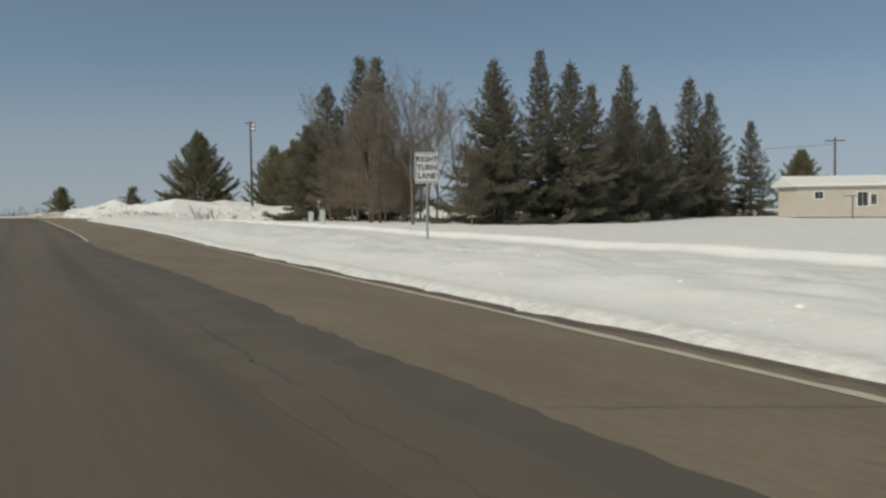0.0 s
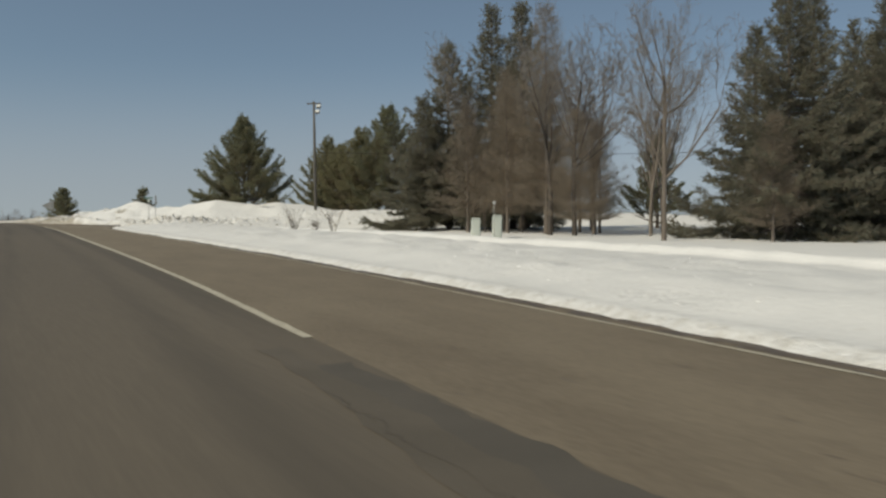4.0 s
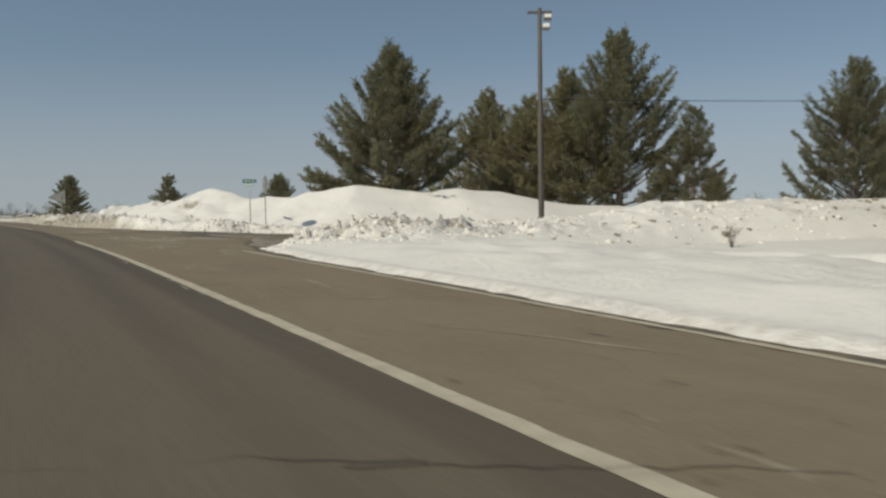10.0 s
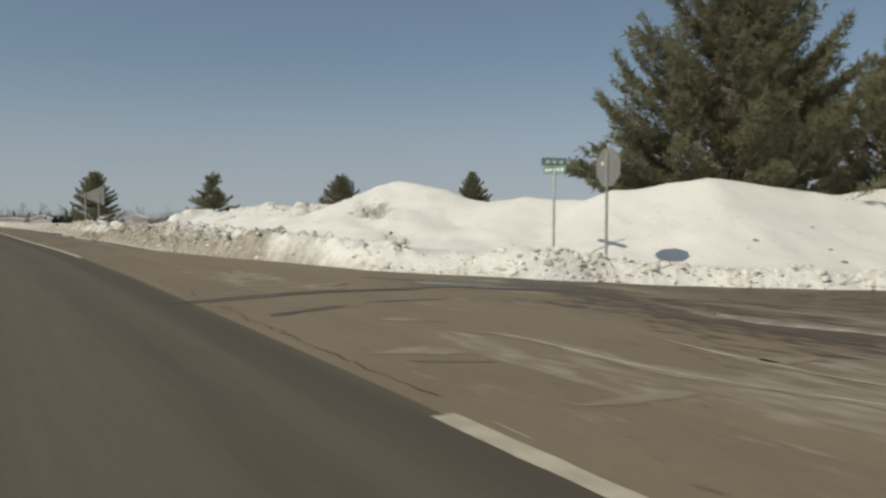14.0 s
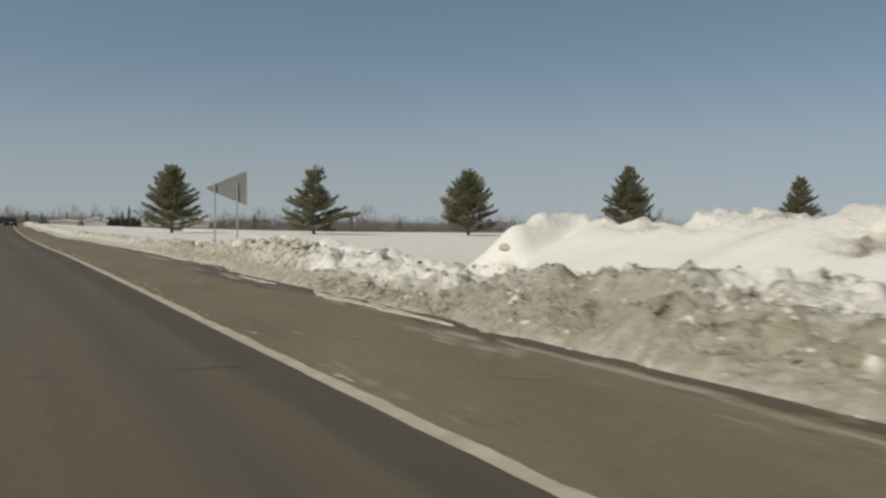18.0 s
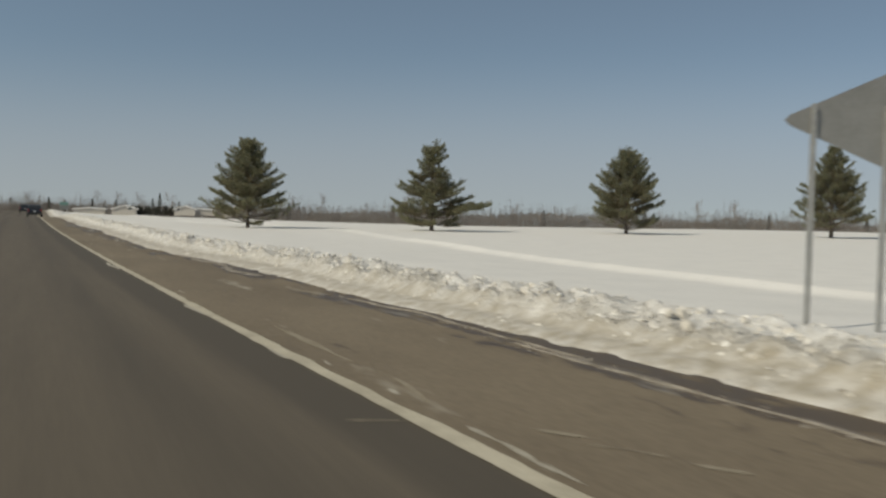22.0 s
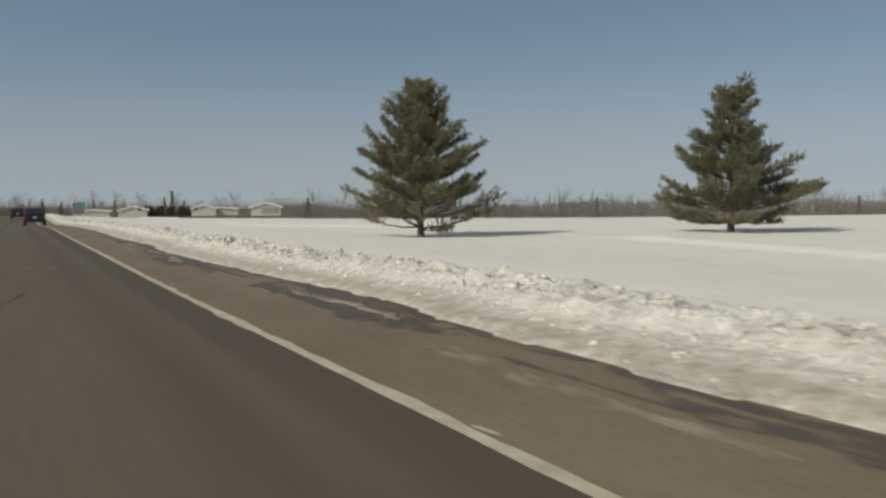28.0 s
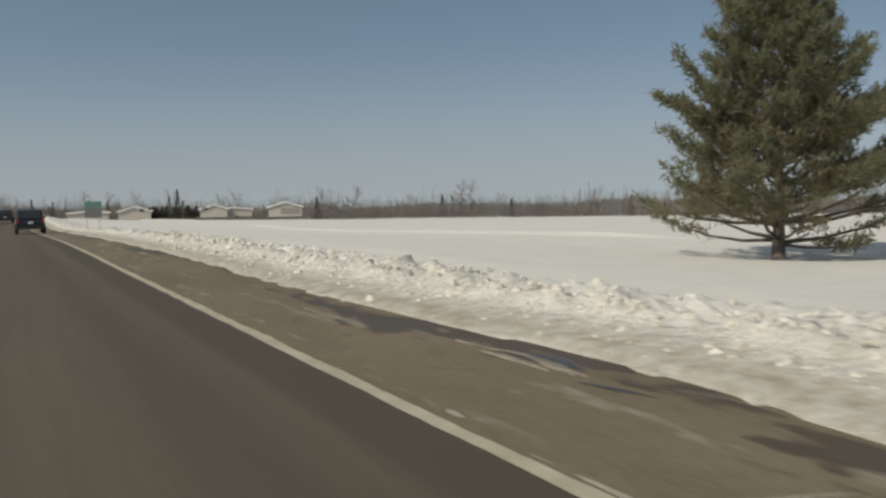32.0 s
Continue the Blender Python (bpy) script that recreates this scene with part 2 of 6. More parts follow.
def road_z(y):
    return np.interp(y, _y, _lz) + fall(0, y)


def edge(y):
    """From the white line to the snow's edge."""
    return np.interp(y, [-100, 0, 5, 12, 24, 60, 90, 97, 127, 132, 145, 151, 154.5, 158, 164, 168, 171, 174, 178.5, 181, 184.5, 188, 194, 200, 207, 210.5, 213, 215.5, 218, 224, 229, 232, 238, 300, 500],
                     [2.5, 2.68, 2.95, 3.2, 3.38, 3.38, 3.42, 3.7, 2.6, 2.5, 2.7, 2.55, 2.9, 2.6, 2.45, 2.4, 2.45, 2.2, 2.28, 2.28, 2.12, 1.75, 1.75, 1.85, 1.82, 1.92, 2.08, 2.02, 1.90, 1.66, 1.58, 1.78, 1.65, 1.6, 1.6])


def near_side(x):
    return np.interp(x, [4.0, 5.5, 8, 12, 25, 80], [93.6, 96.7, 99.0, 100.7, 102.2, 103.5])


def far_side(x):
    return np.interp(x, [4.2, 4.6, 5.4, 6.4, 7.0, 8.0, 9.5, 11.1, 12.6, 14.4, 16.6, 18.4, 22, 30, 80], [136, 129, 125, 121.2, 118.9, 117.5, 116.6, 116.2, 115.5, 114.5, 113.5, 112.8, 111.9, 110.9, 110.0])


def hash2(i, j, seed):
    h = (np.int64(i) * 374761393 + np.int64(j) * 668265263 + np.int64(seed) * 982451653) & 0xFFFFFFFF
    h = ((h ^ (h >> 13)) * 1274126177) & 0xFFFFFFFF
    return ((h ^ (h >> 16)) & 0xFFFF) / 65535.0


def value_noise(x, y, seed=0):
    x, y = np.asarray(x, float), np.asarray(y, float)
    i, j = np.floor(x).astype(np.int64), np.floor(y).astype(np.int64)
    u, v = x - i, y - j
    u, v = u * u * (3 - 2 * u), v * v * (3 - 2 * v)
    a, b, c, d = hash2(i, j, seed), hash2(i + 1, j, seed), hash2(i, j + 1, seed), hash2(i + 1, j + 1, seed)
    return (a * (1 - u) + b * u) * (1 - v) + (c * (1 - u) + d * u) * v


def fbm(x, y, scale, seed=0, octaves=4):
    s, amp = 0.0, 0.5
    for o in range(octaves):
        s = s + amp * (value_noise(np.asarray(x) / scale, np.asarray(y) / scale, seed + o) * 2 - 1)
        scale, amp = scale / 2, amp / 2
    return s


def blocks(x, y, scale, seed):
    """Broken slabs: each cell of an uneven net has its own height and tilt; also the gap to the next cell and the cell's random."""
    px, py = np.asarray(x, float) / scale, np.asarray(y, float) / scale
    i, j = np.floor(px).astype(np.int64), np.floor(py).astype(np.int64)
    best, second = np.full(px.shape, 9.0), np.full(px.shape, 9.0)
    high, own = np.zeros(px.shape), np.zeros(px.shape)
    for di in (-1, 0, 1):
        for dj in (-1, 0, 1):
            ci, cj = i + di, j + dj
            dx, dy = px - ci - hash2(ci, cj, seed), py - cj - hash2(ci, cj, seed + 1)
            d = np.hypot(dx, dy)
            r = hash2(ci, cj, seed + 2)
            near = d < best
            second = np.where(near, best, np.minimum(second, d))
            best = np.where(near, d, best)
            high = np.where(near, r - 0.5 + (hash2(ci, cj, seed + 3) - 0.5) * 1.3 * dx + (hash2(ci, cj, seed + 4) - 0.5) * 1.3 * dy, high)
            own = np.where(near, hash2(ci, cj, seed + 5), own)
    return high, second - best, own


def ridge(x, y, line, toe=0.9, sharp=False):
    """A heap along a line of (x, y, height, half width), rounded or with straight slopes and a crest."""
    best = np.zeros(np.shape(x))
    for (x0, y0, h0, w0), (x1, y1, h1, w1) in zip(line, line[1:]):
        dx, dy = x1 - x0, y1 - y0
        s = np.clip(((x - x0) * dx + (y - y0) * dy) / (dx * dx + dy * dy), 0, 1)
        d = np.hypot(x - x0 - s * dx, y - y0 - s * dy) / (w0 + s * (w1 - w0))
        c = np.clip(1 - d * d, 0, 1)
        slope = np.clip(1.07 - np.sqrt(d * d + 0.0049), 0, 1) ** 1.3 if sharp else c ** toe * (0.85 + 0.15 * c)
        best = np.maximum(best, (h0 + s * (h1 - h0)) * slope)
    return best


FAR_BANK = [(46, 117, 0.7, 4), (34, 119, 1.25, 5), (29, 120.1, 2.2, 5.6), (25.9, 120.7, 2.42, 5.8), (23.8, 121.1, 2.1, 5.4), (19.8, 122.4, 2.5, 5.6), (17.6, 123.9, 2.1, 5.2), (16.9, 124.6, 1.68, 4.6),
            (15.6, 126.1, 1.9, 4.8), (14.8, 127.2, 1.68, 4.6), (14.0, 129.1, 2.1, 5.4), (13.3, 130.8, 2.4, 5.6), (12.6, 133.2, 1.35, 4.6), (12.2, 135.2, 1.6, 4.6), (11.7, 139.2, 1.42, 4.4), (11.7, 141.9, 1.52, 4.2),
            (11.7, 143.0, 1.2, 4.0), (11.4, 145.2, 1.32, 3.6), (11.2, 147.2, 1.28, 3.2), (11.1, 149.2, 1.2, 2.0), (10.2, 148.9, 1.22, 1.7), (9.0, 148.4, 1.02, 1.1)]
ROAD_BERM = [(7.3, 119.6, 0.22, 1.2), (6.5, 123, 0.32, 1.5), (6.4, 130, 0.40, 1.7), (6.3, 138, 0.44, 1.8), (6.1, 144, 0.20, 1.6), (5.8, 149, 0.18, 1.4), (5.4, 153.6, 0.20, 1.1)]
LOW_BERM = [(5.2, 154, 0.16, 1.3), (4.9, 158, 0.14, 1.2), (4.3, 164, 0.08, 1.1)]
CLEAN_RIDGE = [(8.0, 150.5, 0.12, 0.9), (7.4, 153, 0.40, 0.9), (7.0, 155.5, 0.44, 0.9), (6.5, 157.6, 0.44, 0.8), (6.2, 160.5, 0.22, 0.8), (5.8, 164, 0.05, 0.8)]
NEAR_BANK = [(9.4, 96.9, 0.26, 2.1), (14, 97.2, 0.52, 2.8), (22, 98.2, 1.35, 3.4), (30, 97.3, 1.6, 4), (42, 96, 1.45, 4), (60, 94, 0.8, 4)]


def field_z(x, y):
    u = x - line_x(y)
    d = np.interp(u, [-60, -12, 0, 3, 8, 17, 30, 55, 75, 150, 600], [-1.0, -0.3, 0, 0.05, 0.02, -0.38, -0.5, -0.72, -0.95, -1.4, -2.0])
    d = np.where(np.asarray(y) > 150, d - 0.38 * ramp(y, 145, 178) * ramp(u, 2, 6.0), d)
    return np.interp(y, _y, _lz) + fall(x, y) + d


def side_road_z(x, y):
    return np.interp(y, _y, _lz) + np.interp(x - line_x(y), [0, 4, 7, 10, 22, 80, 150, 600], [0, 0, -0.11, -0.29, -0.54, -0.88, -1.3, -1.9])


def snow_z(x, y):
    """Height of the snow, and how dirty it is."""
    x, y = np.asarray(x, float), np.asarray(y, float)
    u = x - line_x(y)
    w = u - edge(y) - 0.22 * fbm(x, y, 3.0, 5) - 0.10 * fbm(x, y, 0.6, 6)
    late = ramp(y, 128, 150)
    ro = road_z(y)
    fz = field_z(x, y)
    big = fbm(x, y, 9.0, 11) * 0.12 + fbm(x, y, 2.2, 15, 3) * 0.035
    # smooth plough edge before the side road, a flat rim of ice and a rough ridge after it
    lip = 0.10 * ramp(w, 0, 0.25) + 0.16 * ramp(w, 0.2, 2.0)
    rise = ramp(w, 0.15, 3.0)
    early_z = ro + lip * (1 - ramp(w, 2.5, 9)) + (fz - ro + 0.05 + big * 0.8) * ramp(w, 1.5, 7) + (0.12 * fbm(x, y, 0.9, 21) + 0.15 * np.abs(fbm(x, y, 1.7, 25))) * rise * (1 - 0.7 * ramp(w, 5, 12))
    rough = fbm(x, y, 0.75, 31, 4)
    brow = w - np.interp(y, [150, 165, 176, 186, 206], [0.22, 0.28, 0.48, 0.58, 0.80])
    hump = ramp(brow, 0.0, 0.42) * (1 - ramp(brow, 0.9, 2.6))
    late_z = ro + 0.07 * ramp(w, 0, 0.3) + 0.06 * ramp(w, 0.3, 1.0) + hump * (0.115 + 0.10 * rough + 0.15 * blocks(x, y, 0.27, 34)[0]) + (fz - ro + big * 0.6) * ramp(w, 1.8, 5.0)
    z = early_z * (1 - late) + late_z * late
    # trodden trail along the field
    trail = np.abs(u - 13.4 - 1.2 * np.sin(y / 17.0) - np.interp(y, [0, 150, 175, 205, 241], [0, 0, 1.0, 6.0, 10.0]))
    z = z + np.interp(y, [60, 150], [0.27, 0.20]) * np.exp(-((trail / np.interp(y, [60, 150], [0.32, 0.45])) ** 2)) * (1 - ramp(y, 80, 92) * (1 - ramp(y, 165, 178)))
    lumps = 1 + 0.22 * fbm(x, y, 3.0, 41, 3)
    fb = ridge(x, y, FAR_BANK, sharp=True)
    z = z + fb * (1 + 0.10 * fbm(x, y, 3.0, 41, 3)) + ramp(fb, 0.2, 1.0) * 0.10 * fbm(x, y, 2.4, 44)
    slab, crack_w, own = blocks(x, y, 0.85, 46)
    bit, gap_w, shade = blocks(x, y, 0.34, 58)
    broken = ramp(fb, 0.8, 1.25) * ramp(y, 132.0, 133.6)
    z = z + broken * (0.30 * slab + 0.08 * bit - 0.06 - 0.12 * np.exp(-(crack_w / 0.12) ** 2))
    gouge = sum(np.exp(-((x - gx) / sx0) ** 2 - ((y - gy) / sy0) ** 2) for gx, gy, sx0, sy0 in ((11.45, 129.0, 0.5, 0.8), (10.8, 125.7, 0.35, 0.4), (12.0, 134.6, 0.5, 0.5), (9.9, 140.5, 0.4, 0.5), (11.0, 145.9, 0.5, 0.45), (8.9, 149.2, 0.3, 0.35), (8.3, 147.6, 0.25, 0.3)))
    z = z - gouge * (0.35 + 0.45 * bit)
    nb = ridge(x, y, NEAR_BANK)
    z = z + nb * lumps + ramp(nb, 0.2, 0.8) * 0.20 * fbm(x, y, 1.4, 47) + ramp(nb, 0.12, 0.4) * (1 - 0.8 * ramp(x, 12, 17)) * (0.34 * bit + 0.22 * slab - 0.10 * np.exp(-(gap_w / 0.12) ** 2))
    pile = np.exp(-((x - 8.7) / 2.1) ** 2 - ((y - 96.7) / 1.7) ** 2) * ramp(w, 0.2, 1.2)
    z = z + pile * (0.08 + 0.32 * bit + 0.20 * slab - 0.14 * np.exp(-(gap_w / 0.14) ** 2))
    rb = np.maximum(ridge(x, y, ROAD_BERM), ridge(x, y, LOW_BERM))
    z = z + rb * (1 + 0.5 * fbm(x, y, 1.9, 51)) + ramp(rb, 0.03, 0.22) * (1 - 0.65 * (ramp(y, 140, 143) - ramp(y, 157, 160))) * (0.10 * fbm(x, y, 0.8, 55) + 0.20 * slab + 0.22 * bit - 0.10 * np.exp(-(gap_w / 0.14) ** 2))
    bluff = (ramp(y, 140.0, 143.0) - ramp(y, 155.5, 158.5)) * ramp(w, 0.08, 0.5) * (1 - ramp(w, 1.3, 3.2))
    z = z + bluff * (0.04 + 0.07 * ramp(y, 146, 149) + 0.13 * bit + 0.05 * slab - 0.10 * np.exp(-(gap_w / 0.12) ** 2))
    cr = ridge(x, y, CLEAN_RIDGE)
    z = z + cr * (1 + 0.8 * fbm(x, y, 0.9, 52)) + ramp(cr, 0.03, 0.15) * 0.10 * (np.floor(3 * value_noise(x / 0.5, y / 0.5, 59)) / 3 - 0.4)
    z = np.where(w < 0, np.minimum(z, ro - 0.05 + 0.9 * np.minimum(w, 0)), z)
    # the side road's mouth stays clear
    inside = np.minimum(y - near_side(x), far_side(x) - y) + 0.30 * fbm(x, y, 2.0, 61) + 0.12 * fbm(x, y, 0.5, 63)
    inside = np.where(u > -1, inside, -5.0)
    low = side_road_z(x, y) - 0.10
    beyond = y - far_side(x)
    cut = ramp(x, 8.0, 10.5) * ramp(beyond, -3.0, -2.0)
    wall = cut * (1 - ramp(x, 30, 42)) * (1 - ramp(beyond, 1.6, 4.5))
    z = z + wall * (0.16 + ramp(beyond, 1.6, 0.3) * (0.20 * bit + 0.10 * slab - 0.12 * np.exp(-(gap_w / 0.12) ** 2)))
    k = ramp(inside, -1.6 + 1.05 * cut, 0.25 - 0.05 * cut)
    z = z * (1 - k) + np.minimum(z, low) * k
    foul = ramp(y, 119, 132)
    scarp = ramp(y, 140.5, 143.5) - ramp(y, 156, 160)
    dirt = foul * ((0.95 - 0.08 * ramp(y, 160, 176)) * np.exp(-((w - 0.30) / (0.6 + 0.05 * ramp(y, 160, 176))) ** 2) + 0.36 * hump * (0.6 + 0.8 * rough)) * (1 - 0.7 * scarp * ramp(w, 0.32, 0.62)) + (1 - foul) * 0.32 * np.exp(-(w / 0.3) ** 2)
    soil = ramp(fbm(x, y, 2.3, 73, 5) + 0.18 * (shade - 0.5), -0.12, 0.26)
    dirt = dirt + np.clip(rb * 4.0, 0, 1) * ramp(w + 0.9 * (own - 0.5) + 0.7 * fbm(x, y, 2.6, 79, 3), 2.0, 0.9) * (0.12 + 0.22 * ramp(y, 142, 136) + 0.52 * soil) * (1 - 0.68 * (ramp(y, 141, 144) - ramp(y, 149.5, 151))) + 0.5 * ramp(inside, -1.3, -0.1) * (0.4 + 0.6 * ramp(x, 12, 4))
    dirt = dirt + 0.45 * ramp(fbm(x, y, 1.1, 71), 0.25, 0.5) * ramp(fb + nb, 0.3, 0.9) * (0.25 + 0.2 * ramp(y, 130, 133) + 0.5 * ramp(y, 106, 103)) + 0.7 * broken * ramp(own, 0.80, 0.86) * ramp(fb, 0.9, 1.3) + 0.35 * ramp(fbm(x, y, 1.5, 77), 0.25, 0.5) * ramp(nb, 0.2, 0.8)
    dirt = dirt + ramp(nb, 0.12, 0.35) * (1 - ramp(x, 11, 17)) * (0.08 + 0.35 * ramp(shade, 0.35, 0.75)) + pile * (0.12 + 0.6 * ramp(shade, 0.3, 0.8))
    return z, np.clip(dirt + 0.95 * gouge, 0, 1)


def snow_at(x, y):
    return float(snow_z(np.array([x]), np.array([y]))[0][0])


# ---- mesh helpers ----
def mesh_from(name, verts, faces, mat, smooth=True, attrs=()):
    verts, faces = np.asarray(verts, np.float32), np.asarray(faces, np.int32)
    me = bpy.data.meshes.new(name)
    n, k = len(faces), faces.shape[1]
    me.vertices.add(len(verts)), me.loops.add(n * k), me.polygons.add(n)
    me.vertices.foreach_set("co", verts.ravel())
    me.loops.foreach_set("vertex_index", faces.ravel())
    me.polygons.foreach_set("loop_start", np.arange(0, n * k, k, dtype=np.int32))
    me.polygons.foreach_set("use_smooth", np.full(n, smooth))
    me.materials.append(mat)
    for key, values in attrs:
        me.attributes.new(key, "FLOAT", "POINT").data.foreach_set("value", np.asarray(values, np.float32))
    me.update(calc_edges=True)
    return me


def grid_faces(rows, cols):
    i = np.arange((rows - 1) * cols).reshape(rows - 1, cols)[:, :-1].ravel()
    return np.stack([i, i + 1, i + cols + 1, i + cols], 1)


def bm_mesh(name, bm, mat, smooth=False):
    me = bpy.data.meshes.new(name)
    bm.to_mesh(me)
    bm.free()
    me.materials.append(mat)
    if smooth:
        me.polygons.foreach_set("use_smooth", np.full(len(me.polygons), True))
    return me


def part(name, data, parent, label="", at=None):
    ob = new(name, data)
    ob.parent = parent
    if at is not None:
        ob.matrix_basis = at
    if label:
        ob["label"] = label
    return ob


def thing(name, m, label, category, group="", kind=""):
    ob = new(name)
    ob.matrix_basis = m
    return tagged(ob, label, category, group, kind)


def box(name, sx, sy, sz, mat, bevel=0.01, centre=(0, 0, 0)):
    bm = bmesh.new()
    bmesh.ops.create_cube(bm, size=1.0, matrix=Matrix.Translation(centre) @ Matrix.Diagonal((sx, sy, sz, 1)))
    if bevel:
        bmesh.ops.bevel(bm, geom=bm.edges[:], offset=bevel, segments=2, affect="EDGES")
    return bm_mesh(name, bm, mat)


def rod(name, r0, r1, length, mat, sides=10):
    """A tapered upright rod from the origin up, with a slight swell at its foot."""
    bm = bmesh.new()
    bmesh.ops.create_cone(bm, cap_ends=True, segments=sides, radius1=r0, radius2=r1, depth=length, matrix=Matrix.Translation((0, 0, length / 2)))
    bmesh.ops.bevel(bm, geom=[e for e in bm.edges if e.verts[0].co.z == e.verts[1].co.z], offset=min(r0, r1) * 0.25, segments=1, affect="EDGES")
    return bm_mesh(name, bm, mat, True)


def outline(name, pts, depth, mat, bevel=0.0):
    """A plate in the xz plane with the given outline, depth thick along y, centred."""
    bm = bmesh.new()
    f = bm.faces.new([bm.verts.new((x, -depth / 2, z)) for x, z in pts])
    r = bmesh.ops.extrude_face_region(bm, geom=[f])
    bmesh.ops.translate(bm, vec=(0, depth, 0), verts=[v for v in r["geom"] if isinstance(v, bmesh.types.BMVert)])
    bmesh.ops.recalc_face_normals(bm, faces=bm.faces[:])
    if bevel:
        bmesh.ops.bevel(bm, geom=bm.edges[:], offset=bevel, segments=1, affect="EDGES")
    return bm_mesh(name, bm, mat)


def rounded(w, h, r, n=5):
    pts = []
    for cx, cz, a in ((w / 2 - r, h / 2 - r, 0), (-w / 2 + r, h / 2 - r, 90), (-w / 2 + r, -h / 2 + r, 180), (w / 2 - r, -h / 2 + r, 270)):
        pts += [(cx + r * math.cos(radians(a + 90 * i / n)), cz + r * math.sin(radians(a + 90 * i / n))) for i in range(n + 1)]
    return pts


def letters(text, size, mat):
    cu = bpy.data.curves.new(text, "FONT")
    cu.body, cu.size, cu.align_x, cu.align_y, cu.extrude, cu.offset = text, size, "CENTER", "CENTER", 0.002, size * 0.022
    ob = bpy.data.objects.new("tmp", cu)
    scene.collection.objects.link(ob)
    bpy.context.view_layer.update()
    me = bpy.data.meshes.new_from_object(ob.evaluated_get(bpy.context.evaluated_depsgraph_get()))
    bpy.data.objects.remove(ob)
    me.materials.clear()
    me.materials.append(mat)
    return me


# ---- ground: one sheet of snow to the horizon ----
def steps(*spans):
    out = []
    for a, b, d in spans:
        out += list(np.arange(a, b - 1e-6, d))
    return np.array(out + [spans[-1][1]])


W = np.concatenate([[-1600, -800, -400, -200, -100, -60, -35, -22, -16, -14, -13, -12, -8, -4, -2],
                    steps((-1.2, -0.4, 0.2), (-0.4, 4.2, 0.09), (4.2, 8.2, 0.18), (8.2, 12.2, 0.16), (12.2, 18.2, 0.2), (18.2, 22, 0.45), (22, 60, 1.6), (60, 150, 6), (150, 400, 25)), [500, 700, 1000, 1600]])
ROWS_Y = np.concatenate([[-1500, -700, -300, -150, -80], steps((-50, -10, 2.0), (-10, 92, 0.36), (92, 100, 0.14), (100, 110, 0.22), (110, 168, 0.13), (168, 246, 0.2), (246, 262, 0.3), (262, 320, 0.6), (320, 440, 3), (440, 700, 12)), [800, 1000, 1400, 2400]])
yy, ww = np.meshgrid(ROWS_Y, W, indexing="ij")
xx = line_x(yy) + np.where(ww > -2, edge(yy), 0) + ww
zz, dd = snow_z(xx, yy)
uu = xx - line_x(yy)
zz = np.where((uu < 1.0) & (uu > -12.5), road_z(yy) - 0.12, zz)
zz = np.where(uu <= -12.5, np.where(uu > -60, road_z(yy) + 0.15, field_z(xx, yy)) + 0.1 * fbm(xx, yy, 5.0, 91), zz)
broken_up = np.clip(dd * 1.6, 0, 1) * (1 - 0.85 * ramp(yy, 158, 166) * np.exp(-((ww - 0.35) / 0.5) ** 2))
broken_up = np.maximum(broken_up, 0.75 * ramp(ridge(xx, yy, NEAR_BANK), 0.15, 0.4) * ramp(xx, 20, 11))
broken_up = np.maximum(broken_up, 0.8 * np.exp(-((xx - 8.7) / 2.1) ** 2 - ((yy - 96.7) / 1.7) ** 2))
broken_up = np.maximum(broken_up, 0.45 * ramp(ridge(xx, yy, FAR_BANK), 0.9, 1.3) * ramp(yy, 131.5, 133.5))
broken_up = np.maximum(broken_up, 0.30 * (1 - ramp(yy, 84, 96)) * ramp(ww, 0.2, 0.8) * (1 - ramp(ww, 3.5, 7.5)) * ramp(fbm(xx, yy, 2.6, 93, 3), -0.25, 0.3))
ground = new("ground", mesh_from("ground", np.stack([xx, yy, zz], -1).reshape(-1, 3), grid_faces(*xx.shape), SNOW, True, [("dirt", dd.ravel()), ("rough", broken_up.ravel())]))
tagged(ground, "snow-covered field with ploughed banks and dirty rough roadside ridge", "snow", kind="structure")

# ---- road ----
ry = steps((-120, -12, 4), (-12, 262, 0.5), (262, 400, 4), (400, 880, 20))


def strip(name, u0, u1, lift, mat, rows, cols, label, category="road", wavy=0.0):
    a, b = np.meshgrid(rows, np.linspace(0, 1, cols), indexing="ij")
    lo = u0(a) if callable(u0) else u0
    hi = u1(a) if callable(u1) else u1
    u = lo + (hi - lo) * b
    if wavy:
        u = u + wavy * fbm(a, u * 0 + 3.3, 1.3, 81)
    v = np.stack([line_x(a) + u, a, road_z(a) + lift], -1).reshape(-1, 3)
    return u, a, v


u, a, v = strip("road", -12.0, 0.0, 0.0, ASPHALT, ry, 73, "")
worn = sum(np.exp(-((u - c - 0.12 * fbm(a, a * 0 + c, 18.0, 83)) / 0.28) ** 2) for c in (-1.25, -2.9, -4.9, -6.6)) * (0.55 + 0.5 * fbm(a, u * 2, 14.0, 84))
worn = worn + 0.75 * ramp(a, 33, 42) * np.exp(-(np.maximum(np.abs(u + 0.32 + 0.08 * fbm(a, a * 0, 9.0, 85)) - 0.16, 0) / 0.10) ** 2)
# besides the wheel paths: whole stretches of lane darker, by y alone
worn = worn + 0.5 * (1 - ramp(a, 22, 40)) + 0.4 * ramp(a, 74, 92) + 0.12 * ramp(a, 140, 160)
tagged(new("road", mesh_from("road", v, grid_faces(*u.shape), ASPHALT, True, [("worn", worn.ravel())])), "dark grey worn asphalt driving lanes of the highway", "road", kind="structure")
ty = steps((-120, -12, 4), (-12, 262, 0.22), (262, 400, 3), (400, 880, 20))
